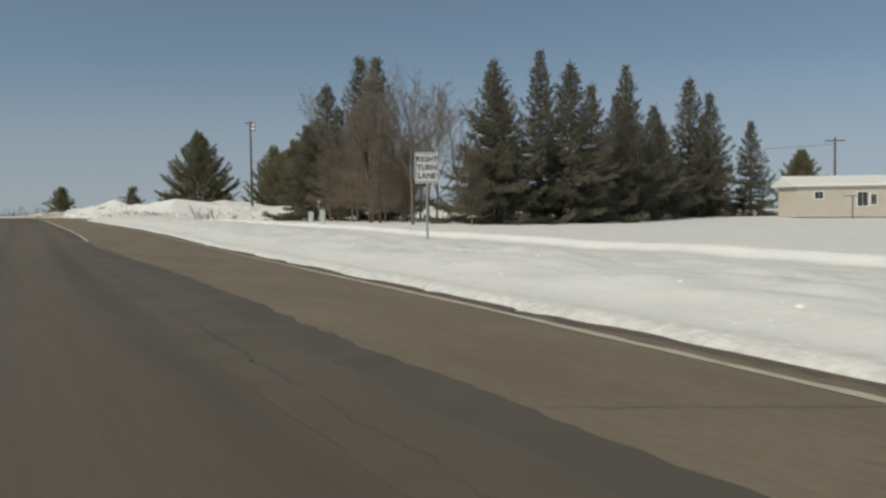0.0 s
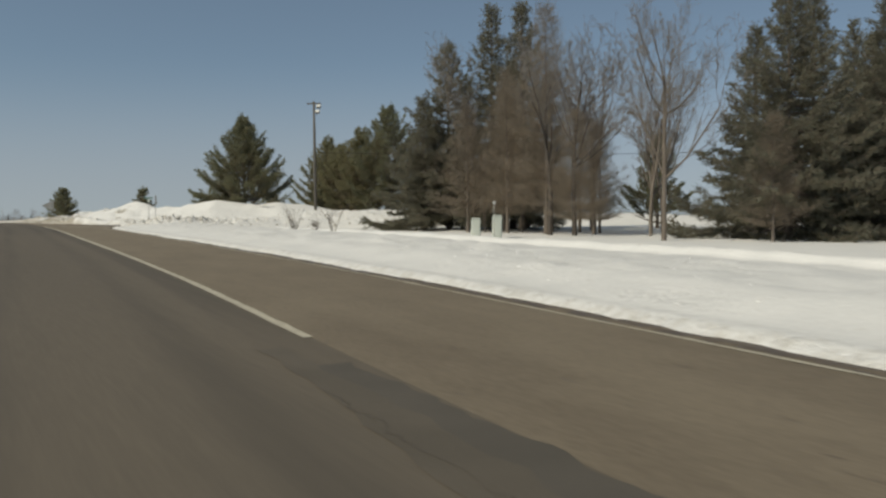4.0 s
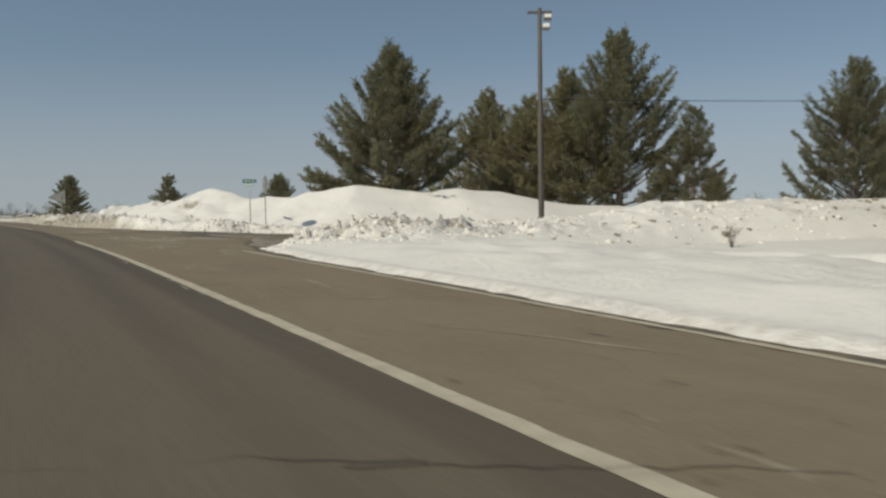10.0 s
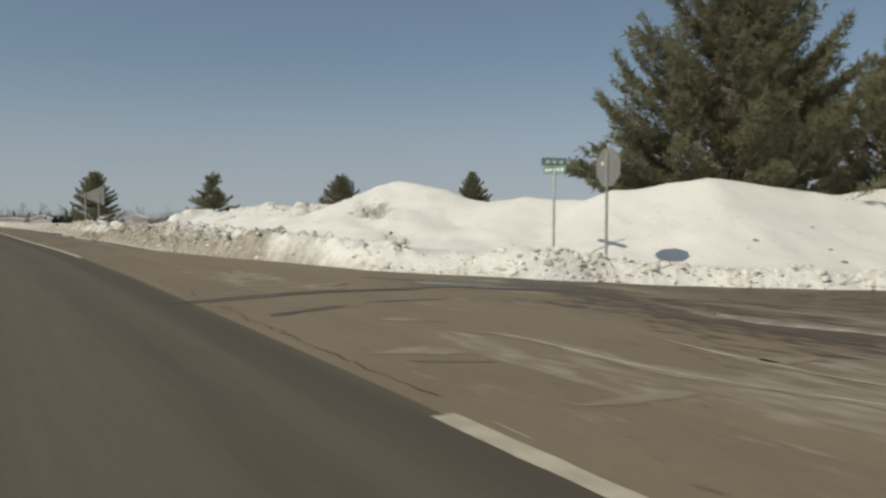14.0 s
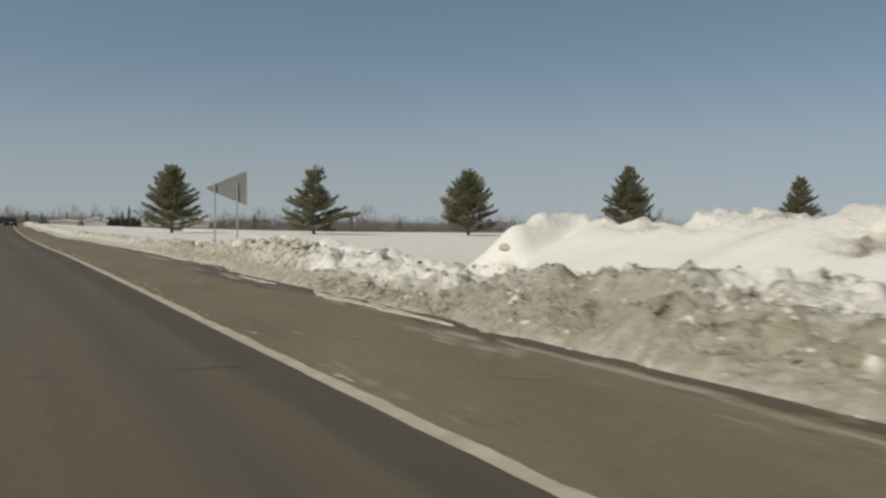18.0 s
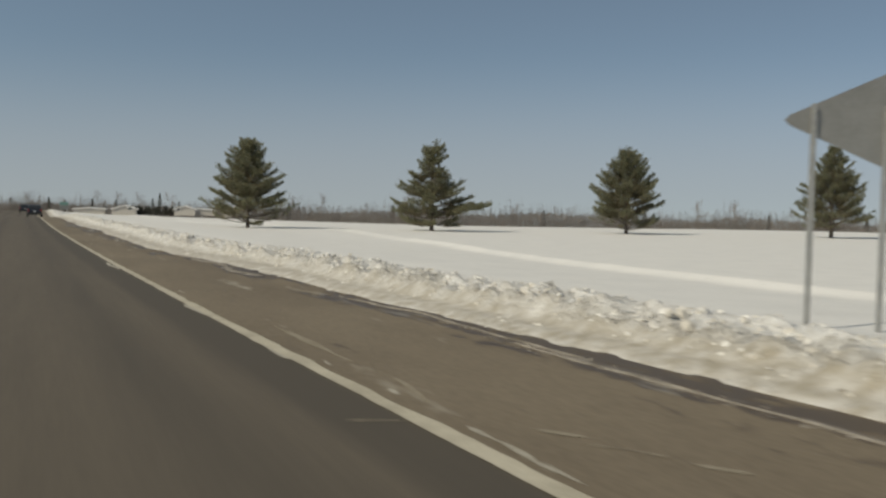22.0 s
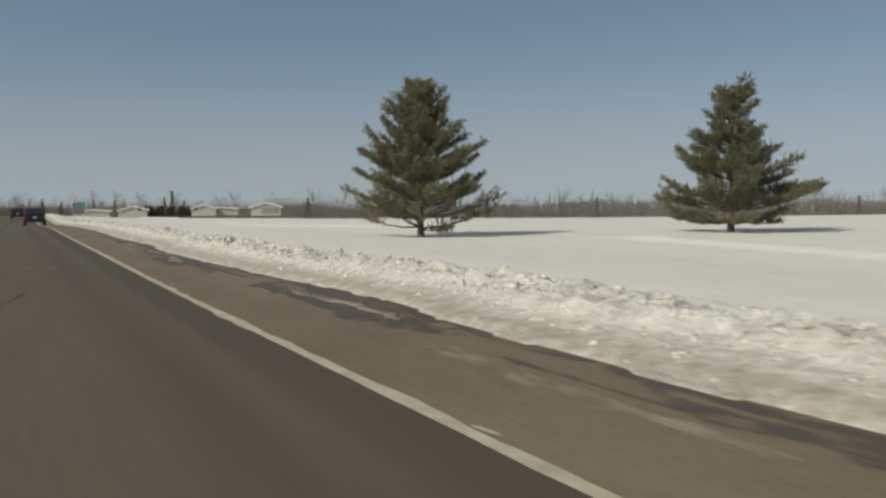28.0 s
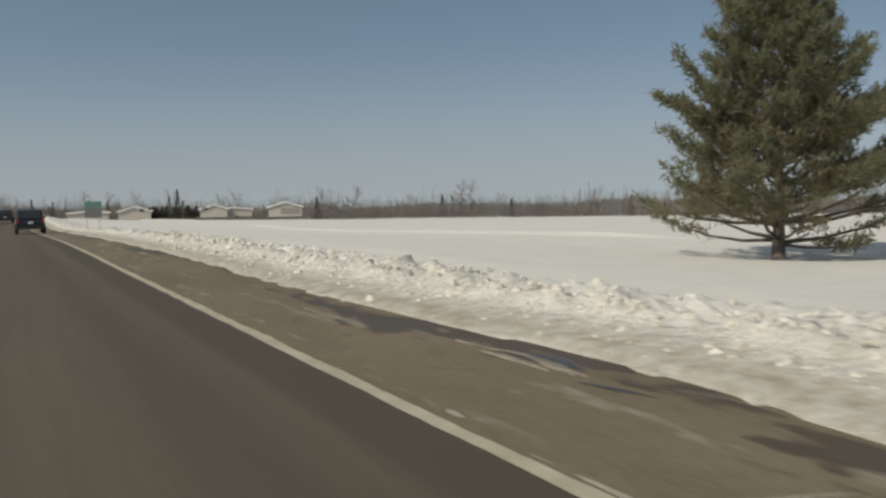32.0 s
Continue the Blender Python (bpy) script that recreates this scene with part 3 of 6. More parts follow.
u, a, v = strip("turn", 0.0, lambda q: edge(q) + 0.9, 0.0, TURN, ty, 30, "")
xw = line_x(a) + u
w = u - edge(a) - 0.22 * fbm(xw, a, 3.0, 5) - 0.10 * fbm(xw, a, 0.6, 6)
late = ramp(a, 124, 134)
wet = late * (0.75 * np.exp(-((w + 0.07) / 0.08) ** 2) * ramp(fbm(a, u * 3, 3.0, 7, 4), -0.35, 0.1)
              + 0.9 * ramp(fbm(u * 6, a, 4.0, 8, 5), 0.16, 0.34) * np.exp(-((w + 0.3) / 0.33) ** 2)) + (1 - late) * 0.8 * np.exp(-((w + 0.06) / 0.17) ** 2)
salt = 0.5 * ramp(fbm(u * 5, a, 3.0, 17), 0.1, 0.5) * ramp(a, 40, 60) * np.exp(-((u - 1.2) / 1.0) ** 2) + late * 0.5 * np.exp(-((u - 0.3) / 0.2) ** 2) * ramp(fbm(u * 8, a, 2.0, 19), -0.1, 0.3)
salt = salt + 0.8 * late * (1 - ramp(a, 166, 176)) * np.exp(-((w + 0.33 + 0.1 * fbm(a, a * 0, 4.0, 20)) / 0.07) ** 2) * ramp(fbm(a, u * 0, 3.0, 21), -0.1, 0.1)
wet = wet + 0.8 * (ramp(a, 130, 136) - ramp(a, 160, 172)) * np.exp(-((w + 0.10 + 0.2 * fbm(a, a * 0, 5.0, 4)) / 0.24) ** 2)
wet = wet + 0.9 * np.exp(-((a - 155.5) / 2.6) ** 2) * ramp(fbm(u * 3, a * 2, 1.2, 26, 4), -0.1, 0.25) * np.exp(-((w + 0.3) / 0.45) ** 2)
def near_y(lo, hi):
    return ramp(a, lo - 0.8, lo + 0.4) - ramp(a, hi - 0.4, hi + 0.8)


bands = near_y(163.5, 175) + near_y(178, 188) + near_y(197, 201.5) + near_y(210, 216.5) + near_y(222.5, 227) + near_y(231, 235.5)
wet = wet + 0.8 * bands * (ramp(w, -0.62 - 0.32 * (near_y(222.5, 227) + near_y(210, 216.5)) + 0.3 * fbm(a, a * 0, 2.2, 27), -0.36) - ramp(w, 0.05, 0.2)) * (0.25 + 0.8 * ramp(fbm(a * 1.3, u * 5, 2.0, 24, 5), -0.2, 0.2))
wet = wet + 0.85 * (ramp(a, 147, 151) - ramp(a, 166, 174)) * ramp(fbm(u * 6, a * 0.5, 2.0, 28, 4), -0.06, 0.12) * np.exp(-((w + 0.42) / 0.40) ** 2)
wet = wet + 0.6 * ramp(a, 170, 176) * ramp(fbm(u * 5, a * 0.6, 2.4, 29, 5), 0.06, 0.22) * np.exp(-((w + 0.35) / 0.40) ** 2)
pool = ramp(a, 221.4, 222.4) - ramp(a, 225.5, 226.0) + ramp(a, 210.6, 211.6) - ramp(a, 215.8, 217.0)
wet = wet + 0.95 * pool * (ramp(w, -0.97 + 0.25 * fbm(a, a * 0, 1.3, 38), -0.80) - ramp(w, -0.02, 0.10))
salt = salt * (1 - 0.9 * pool)
salt = salt + 0.55 * late * ramp(fbm(u * 9, a * 0.7, 1.8, 30, 4), 0.10, 0.26) * np.exp(-((w + 0.55) / 0.5) ** 2)
# paler rises from y 20 to 75 and drops again past 114
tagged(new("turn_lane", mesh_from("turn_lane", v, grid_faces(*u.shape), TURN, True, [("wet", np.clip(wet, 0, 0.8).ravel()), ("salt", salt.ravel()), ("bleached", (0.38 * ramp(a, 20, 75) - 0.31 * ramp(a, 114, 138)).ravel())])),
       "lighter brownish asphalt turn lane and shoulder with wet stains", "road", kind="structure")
# side road
def side_lift(x, y):
    return 0.028 * np.minimum(ramp(x - 3.0, 0.0, 0.9), ramp(y - near_side(x) + 1.0, 0, 0.9)) - 0.018


sx = steps((3.0, 12, 0.2), (12, 30, 0.5), (30, 90, 3), (90, 600, 15))
sb = np.linspace(0, 1, 70)
a, b = np.meshgrid(sx, sb, indexing="ij")
y0, y1 = near_side(a) - 1.0, np.minimum(far_side(a) + 1.0, 131)
yq = y0 + (y1 - y0) * b
streak = fbm((a - line_x(yq)) * 2.5, yq, 3.0, 23, 5)
mouth = np.exp(-((a - 8.4 - 0.06 * (yq - 110)) / 2.3) ** 2) * ramp(yq, 104, 107) * (1 - ramp(yq, 115.5, 117.5))
wet = 0.75 * mouth * ramp(streak, -0.18, 0.1) + 0.45 * np.exp(-((yq - far_side(a) + 0.4) / 0.4) ** 2) + 0.5 * ramp(a, 9, 13)
salt = 0.62 * ramp(fbm((a - line_x(yq)) * 3.5, yq, 3.2, 29, 4), 0.0, 0.34) * (1 - ramp(a, 7, 9)) + 0.75 * mouth * ramp(fbm(a * 2, yq, 2.2, 37, 4), 0.12, 0.3)
z = side_road_z(a, yq) + side_lift(a, yq)
tagged(new("side_road", mesh_from("side_road", np.stack([a, yq, z], -1).reshape(-1, 3), grid_faces(*a.shape), TURN, True, [("wet", wet.ravel()), ("salt", salt.ravel()), ("bleached", (0.45 + 0 * a).ravel())])),
       "worn asphalt side road mouth with wet tyre tracks and slush", "road", kind="structure")


def painted(name, y0, y1, u0, u1, lift, mat, label, worn=0.35, seed=0, step=0.15):
    """A strip laid on the road, with ragged edges."""
    rows = np.concatenate([steps((y0, min(y1, 262), step)), steps((262, y1, 4)) if y1 > 266 else []])
    u0, u1 = (u0(rows), u1(rows)) if callable(u0) else (u0, u1)
    n0 = u0 + 0.02 * worn * fbm(rows, rows * 0, 0.5, seed) - 0.03 * worn
    n1 = u1 + 0.05 * worn * fbm(rows, rows * 0 + 9, 0.4, seed + 3)
    z = road_z(rows) + lift
    v = np.stack([np.stack([line_x(rows) + n0, rows, z], -1), np.stack([line_x(rows) + n1, rows, z], -1)], 1).reshape(-1, 3)
    return tagged(new(name, mesh_from(name, v, grid_faces(len(rows), 2), mat)), label, "road marking", kind="structure")


def outer(q):
    return np.interp(q, [-60, 0, 5, 10, 20, 30, 60, 97], [2.2, 2.3, 2.55, 2.82, 3.10, 3.14, 3.16, 3.2])


def faint(q):
    return np.interp(q, [-60, 16, 22, 40, 60, 72, 97], [0.05, 0.045, 0.022, 0.012, 0.018, 0.042, 0.05])


def half(q):
    return np.interp(q, [36, 52, 60, 110, 128, 150, 165, 190, 215, 230, 240], [0.047, 0.05, 0.072, 0.078, 0.060, 0.060, 0.056, 0.045, 0.045, 0.050, 0.050])


painted("edge_line", 36.5, 106.5, lambda q: -0.02 - half(q), lambda q: -0.02 + half(q), 0.006, PAINT, "worn white solid line beside the turn lane", 0.6, 1)
painted("edge_line", 126.5, 700, lambda q: -0.02 - half(q), lambda q: -0.02 + half(q), 0.006, PAINT, "worn white solid edge line of the highway", 0.8, 5)
painted("edge_line", -60, 97, lambda q: outer(q) - faint(q), lambda q: outer(q) + faint(q), 0.006, PAINT, "faded thin white line at the edge of the asphalt", 0.8, 9)


def joint(q):
    return np.interp(q, [-60, 8, 10, 12, 17, 22, 24.5, 28, 32, 36, 44], [0.5, 0.42, 0.45, 0.55, 0.58, 0.46, 0.30, 0.20, 0.0, -0.10, -0.06])


SEAM_PALE = material("asphalt_seam_worn", (0.092, 0.078, 0.060), (0.124, 0.105, 0.081), 0.9, 0.9, 0.2, 50.0, dist=0.004)
painted("seam", -60, 35, lambda q: joint(q) - 0.30 - 0.22 * (1 - ramp(q, 26, 36)), joint, 0.004, SEAM, "darker asphalt strip along the joint of the lanes", 2.6, 12, 0.15)
painted("seam", -60, 36, lambda q: q * 0 - 0.54 - 0.3 * (1 - ramp(q, 26, 36)), lambda q: joint(q) - 0.29 - 0.22 * (1 - ramp(q, 26, 36)), 0.0045, SEAM_PALE, "worn greyish asphalt strip beside the joint of the lanes", 3.0, 13, 0.3)


def road_top(x, y):
    """Height of the asphalt, on the side road too."""
    u = x - line_x(y)
    side = side_road_z(x, y) + side_lift(x, y)
    on = (x >= 3.0) & (y > near_side(x) - 1.0) & (y < np.minimum(far_side(x) + 1.0, 131))
    return np.where(on, np.maximum(side, np.where(u < edge(y) + 0.9, road_z(y), -9)), road_z(y))


def trail_on_road(name, pts, width, mat, label, seed, ragged=0.5, lift=0.004):
    """A ragged strip on the asphalt along the points: a tyre track, a crack or a smear."""
    p = np.array(pts, float)
    d = np.concatenate([[0], np.cumsum(np.hypot(*np.diff(p, axis=0).T))])
    q = np.linspace(0, d[-1], max(6, int(d[-1] / 0.12)))
    x, y = np.interp(q, d, p[:, 0]), np.interp(q, d, p[:, 1])
    k = np.hanning(7) / np.hanning(7).sum()
    if len(q) > 12:
        x, y = np.convolve(np.pad(x, 3, mode="edge"), k, "valid"), np.convolve(np.pad(y, 3, mode="edge"), k, "valid")
    tx, ty = np.gradient(x), np.gradient(y)
    n = np.hypot(tx, ty)
    nx, ny = -ty / n, tx / n
    half = width / 2 * np.clip(1 + 2 * ragged * fbm(q, q * 0 + seed, 0.7, seed), 0.08, 2) * np.minimum(1, 6 * np.minimum(q, d[-1] - q) / d[-1] + 0.1)
    wob = ragged * width * 0.5 * fbm(q, q * 0 + seed + 7, 0.9, seed + 2)
    x, y = x + nx * wob, y + ny * wob
    rows = [np.stack([x + s * nx * half, y + s * ny * half, road_top(x + s * nx * half, y + s * ny * half) + lift], -1) for s in (-1, 1)]
    v = np.stack(rows, 1).reshape(-1, 3)
    return tagged(new(name, mesh_from(name, v, grid_faces(len(q), 2), mat)), label, "road mark", kind="structure")


TRACK = material("wet_track", (0.085, 0.069, 0.051), (0.135, 0.112, 0.083), 1.5, 0.6, 0.3, 30.0, dist=0.004)
SALT = material("salt_smear", (0.31, 0.285, 0.235), (0.47, 0.44, 0.375), 2.5, 0.9, 0.2, 30.0, dist=0.003)
FAINT_SALT = material("faint_salt", (0.215, 0.182, 0.128), (0.335, 0.30, 0.235), 2.2, 0.9, 0.2, 30.0, dist=0.003)
for i, (pts, wd) in enumerate((
        ([(1.75, 113.9), (2.1, 114.05), (2.7, 114.27), (3.4, 114.56), (4.3, 114.65), (5.2, 114.6), (6.4, 114.5), (8.5, 113.6)], 0.12), ([(2.0, 113.85), (2.8, 114.08), (3.55, 114.3), (4.6, 114.45), (6.0, 114.3)], 0.12))):
    for k in (-1, 1):
        trail_on_road("tyre_track", [(qx + 0.05 * k, qy + k * wd * 0.45) for qx, qy in pts], 0.07 + 0.12 * wd, TRACK, "dark wet tyre track curving into the side road", 3 + i * 5 + k, 0.9)
PATCH = material("asphalt_patch", (0.115, 0.096, 0.071), (0.165, 0.138, 0.10), 2.5, 0.9, 0.2, 40.0, dist=0.003)
trail_on_road("wet_patch", [(2.7, 112.0), (3.12, 112.28), (3.5, 112.45), (3.95, 112.62)], 0.27, TRACK, "dark wet patch on the asphalt", 9, 0.45)
trail_on_road("wet_patch", [(4.3, 112.88), (4.8, 112.87), (5.6, 112.8)], 0.14, TRACK, "dark wet patch on the asphalt", 10, 0.6)
for i, (pts, wd) in enumerate((([(0.1, 54.5), (0.42, 54.3)], 0.16), ([(0.4, 48.7), (0.66, 48.2)], 0.10), ([(1.6, 48.0), (1.95, 47.7)], 0.16), ([(0.11, 86.0), (0.56, 85.7)], 0.06), ([(1.75, 56.1), (2.1, 55.8)], 0.12), ([(0.6, 108.4), (1.3, 108.0)], 0.08))):
    trail_on_road("dark_patch", [(float(line_x(b)) + a, b) for a, b in pts], wd, PATCH, "small darker patch in the asphalt", 61 + i, 1.0)
for i, (pts, wd) in enumerate((([(1.84, 85.9), (1.75, 84.7), (1.66, 84.1)], 0.07), ([(1.7, 83.8), (1.76, 83.5), (1.82, 83.1)], 0.06), ([(1.35, 82.8), (1.75, 82.3)], 0.05), ([(1.2, 79.9), (1.8, 78.6), (2.3, 77.0)], 0.05),
                              ([(0.37, 171.6), (0.34, 169.4), (0.38, 168.2), (0.22, 167.3)], 0.05), ([(0.48, 166.5), (0.66, 166.2)], 0.03), ([(0.6, 166.3), (0.78, 166.05)], 0.035), ([(0.55, 166.1), (0.72, 165.9)], 0.025), ([(0.7, 165.9), (0.8, 165.7)], 0.03), ([(0.82, 165.55), (0.98, 165.3)], 0.04), ([(-0.45, 167.1), (-0.08, 166.95)], 0.03),
                              ([(-1.7, 226.7), (-1.54, 226.6)], 0.06), ([(-1.23, 226.5), (-1.14, 226.45)], 0.06), ([(0.57, 233.0), (0.8, 232.8), (1.02, 232.75)], 0.05), ([(0.9, 141.5), (1.2, 140.9)], 0.07), ([(1.2, 138.6), (1.6, 138.2)], 0.06))):
    trail_on_road("pale_streak", [(float(line_x(b)) + a, b) for a, b in pts], wd, FAINT_SALT, "pale dried salt streak on the asphalt", 71 + i, 1.1)
for i, (pts, wd) in enumerate((
        ([(3.93, 110.0), (4.33, 109.55), (4.4, 108.8), (4.36, 107.35), (4.45, 106.8), (4.58, 106.2), (4.85, 105.4), (5.0, 104.2), (4.9, 102.6)], 0.18), ([(3.75, 111.1), (4.3, 110.5)], 0.2),
        ([(5.58, 108.4), (5.46, 107.6), (5.42, 107.0), (5.36, 106.3), (5.45, 105.7), (5.5, 104.2)], 0.10), ([(5.45, 107.05), (6.05, 106.85)], 0.16), ([(3.04, 106.33), (3.54, 106.32), (4.0, 106.18)], 0.3),
        ([(2.65, 108.9), (3.2, 108.9), (3.5, 108.6)], 0.2), ([(3.65, 101.3), (4.17, 100.6)], 0.16), ([(3.8, 99.8), (4.2, 99.3)], 0.12), ([(4.8, 99.75), (4.9, 99.5)], 0.1), ([(5.78, 99.5), (5.6, 98.5)], 0.1),
        ([(4.1, 97.75), (4.2, 97.4)], 0.18), ([(3.0, 118.35), (3.75, 118.05)], 0.14), ([(2.83, 115.16), (3.5, 114.9)], 0.14), ([(4.3, 115.28), (4.95, 115.0)], 0.2), ([(3.45, 116.25), (4.5, 115.8)], 0.14),
        ([(2.43, 113.2), (2.8, 112.93)], 0.04), ([(3.2, 112.8), (4.1, 112.33)], 0.05), ([(4.1, 96.75), (4.8, 95.35)], 0.06), ([(3.4, 93.9), (4.1, 93.45), (4.5, 93.24)], 0.06), ([(3.8, 101.0), (4.3, 99.1)], 0.1))):
    trail_on_road("salt_smear", pts, wd * 1.25, FAINT_SALT, "faint pale dried salt smear on the asphalt", 13 + i, 0.9)
    if len(pts) > 3:
        trail_on_road("salt_smear", pts, 0.06, SALT, "pale dried salt line on the asphalt", 53 + i, 0.9, 0.006)
chip_rng = np.random.default_rng(44)
for i, (y0, y1, u0, u1, count) in enumerate(((84, 94, -0.20, -0.13, 9), (95, 106, 0.09, 0.16, 9), (129, 150, 0.10, 0.22, 16), (157, 176, 0.10, 0.24, 16), (200, 236, 0.08, 0.14, 10))):
    for k in range(count):
        yq, uq = chip_rng.uniform(y0, y1), chip_rng.uniform(u0, u1)
        trail_on_road("paint_chip", [(float(line_x(yq)) + uq, yq), (float(line_x(yq)) + uq + chip_rng.normal(0, 0.015), yq + chip_rng.uniform(0.15, 0.6))], chip_rng.uniform(0.018, 0.04), SALT, "worn flake of old white paint beside the line", 200 + 20 * i + k, 1.1)
# the second strip paints the shade under the ice shelf's edge; the others are wet
for i, (pts, wd) in enumerate((([(6.6, 112.0), (6.7, 110.9), (7.2, 110.4), (7.35, 109.8), (7.5, 109.2), (7.4, 107.3)], 0.5), ([(6.85, 103.8), (7.25, 102.7), (7.15, 101.5), (6.75, 100.4), (6.2, 99.0), (5.85, 96.4), (5.76, 94.8), (5.66, 93.6)], 0.2), ([(8.6, 112.4), (9.8, 111.7), (11.5, 110.4)], 0.25))):
    trail_on_road("wet_patch", pts, wd, TRACK, "dark streak in the side road's mouth, for wet and for the ice edge's shade", 91 + i, 0.9, 0.0035)
CRACK = material("crack", (0.068, 0.058, 0.046), (0.108, 0.092, 0.073), 3.0, 0.9, 0.2, 40.0, dist=0.004)


def crack(pts, wd, seed, wiggle=0.05):
    """A jagged broken crack through (u, y) points."""
    rng = np.random.default_rng(seed)
    p = np.array(pts, float)
    d = np.concatenate([[0], np.cumsum(np.hypot(*np.diff(p, axis=0).T))])
    q = np.arange(0, d[-1], 0.09)
    y = np.interp(q, d, p[:, 1]) + rng.normal(0, wiggle * 0.5, len(q)) + 0.10 * fbm(q, q * 0 + seed, 0.8, seed)
    u = np.interp(q, d, p[:, 0]) + rng.normal(0, wiggle * 0.5, len(q)) + 0.10 * fbm(q, q * 0 + seed, 0.7, seed + 1)
    x = line_x(y) + u
    half = wd * 0.34 * np.clip(0.7 + 1.6 * fbm(q, q * 0 + 4, 0.9, seed + 3), 0.05, 1.8)
    z = road_top(x, y) + 0.007
    tx, ty = np.gradient(p[:, 0]).mean(), np.gradient(p[:, 1]).mean()
    nx, ny = -ty / math.hypot(tx, ty), tx / math.hypot(tx, ty)
    v = np.stack([np.stack([x + s * nx * half, y + s * ny * half, z], -1) for s in (-1, 1)], 1).reshape(-1, 3)
    return tagged(new("crack", mesh_from("crack", v, grid_faces(len(q), 2), CRACK)), "thin jagged crack in the asphalt", "road mark", kind="structure")


crack([(-1.18, 31.5), (-1.15, 27.8), (-1.2, 26.5), (-1.22, 24.6), (-1.2, 23)], 0.010, 31)
crack([(-1.0, 22.6), (-1.0, 21.9), (-0.98, 20.25), (-1.05, 19.25), (-1.11, 18.8), (-1.12, 17.4)], 0.015, 32)
crack([(-2.26, 24.0), (-1.28, 23.4)], 0.014, 33)
crack([(-2.43, 19.04), (-1.95, 18.9)], 0.012, 34)
crack([(-2.6, 85.6), (-1.88, 85.2)], 0.016, 35)
crack([(0.12, 86.0), (0.56, 85.7)], 0.022, 37)
crack([(0.8, 29.0), (0.5, 28.4), (0.34, 27.4), (0.28, 26.6), (0.3, 25.2), (0.44, 22), (0.58, 17), (0.5, 11)], 0.012, 36)
crack([(-0.6, 34), (-0.62, 24), (-0.6, 14), (-0.62, 4), (-0.6, -4)], 0.018, 38)
crack([(-2.9, 76.5), (-1.6, 76.0), (-0.8, 75.4), (0.1, 74.9), (0.9, 74.3)], 0.018, 41, 0.05)
crack([(0.6, 4.6), (1.5, 4.1), (2.4, 3.5)], 0.013, 43)
crack([(0.25, 118), (0.33, 115.5), (0.16, 114.5), (0.26, 113.3), (0.21, 112.3), (0.2, 107)], 0.022, 47)
crack([(-2.2, 140), (-0.4, 139.8)], 0.026, 57)
crack([(-2.2, 183), (-1.0, 182.8)], 0.026, 59)
crack([(-2.4, 215), (-2.1, 217.4)], 0.026, 61)
trail_on_road("pothole", [(float(line_x(75.6)) - 1.18, 75.65), (float(line_x(75.6)) - 0.98, 75.58), (float(line_x(75.6)) - 0.78, 75.5)], 0.14, CRACK, "small dark worn hole in the asphalt", 71, 0.9)
for i, (u0, y0, u1, y1, wd) in enumerate(((-1.5, 158.9, -0.15, 158.7, 0.035), (0.6, 199.3, 1.1, 199.2, 0.05), (0.35, 229.6, 0.95, 229.4, 0.06), (-2.1, 223.4, -1.9, 223.4, 0.05), (-1.5, 223.2, -1.35, 223.2, 0.05),
                                        (-2.2, 205.3, -1.8, 205.3, 0.05), (-2.0, 203.6, -1.75, 203.6, 0.05), (0.9, 64.5, 2.2, 63.6, 0.06), (1.6, 82.6, 2.6, 82.2, 0.05))):
    trail_on_road("scuff", [(float(line_x(y0)) + u0, y0), (float(line_x(y1)) + u1, y1)], wd, SALT, "pale scuff on the asphalt", 51 + i, 0.9)


# ---- ice shelf in the mouth of the side road, puddles ----
ICE = material("grey_ice", (0.135, 0.118, 0.097), (0.33, 0.30, 0.26), 3.5, 0.85, 0.5, 22.0, dist=0.02)
WATER = material("puddle_water", (0.035, 0.032, 0.028), (0.06, 0.055, 0.05), 1.5, 0.34, 0.25, 6.0, dist=0.006)


def slush(name, line, height, mat, label, seed, category="ice", rag=0.8):
    """A low uneven crust along a line of (x, y, half width)."""
    p = np.array(line, float)
    d = np.concatenate([[0], np.cumsum(np.hypot(*np.diff(p[:, :2], axis=0).T))])
    q, s = np.meshgrid(np.linspace(0, d[-1], max(8, int(d[-1] / 0.09))), np.linspace(-1, 1, 15), indexing="ij")
    x, y, hw = (np.interp(q, d, p[:, k]) for k in range(3))
    tx, ty = np.gradient(x, axis=0), np.gradient(y, axis=0)
    n = np.hypot(tx, ty) + 1e-9
    hw = hw * np.clip(0.9 + rag * fbm(q, np.sign(s) * 5 + 9, 0.5, seed), 0.06, 3) * np.minimum(1, np.minimum(q, d[-1] - q) / 0.5 + 0.05)
    x, y = x - ty / n * s * hw, y + tx / n * s * hw
    z = road_top(x, y) + 0.005 + height * np.sqrt(np.clip(1 - s ** 2, 0, 1)) * (0.75 + 0.6 * fbm(x, y, 0.7, seed + 2)) - 0.03 * (np.abs(s) > 0.99)
    return tagged(new(name, mesh_from(name, np.stack([x, y, z], -1).reshape(-1, 3), grid_faces(*x.shape), mat)), label, category, kind="structure")


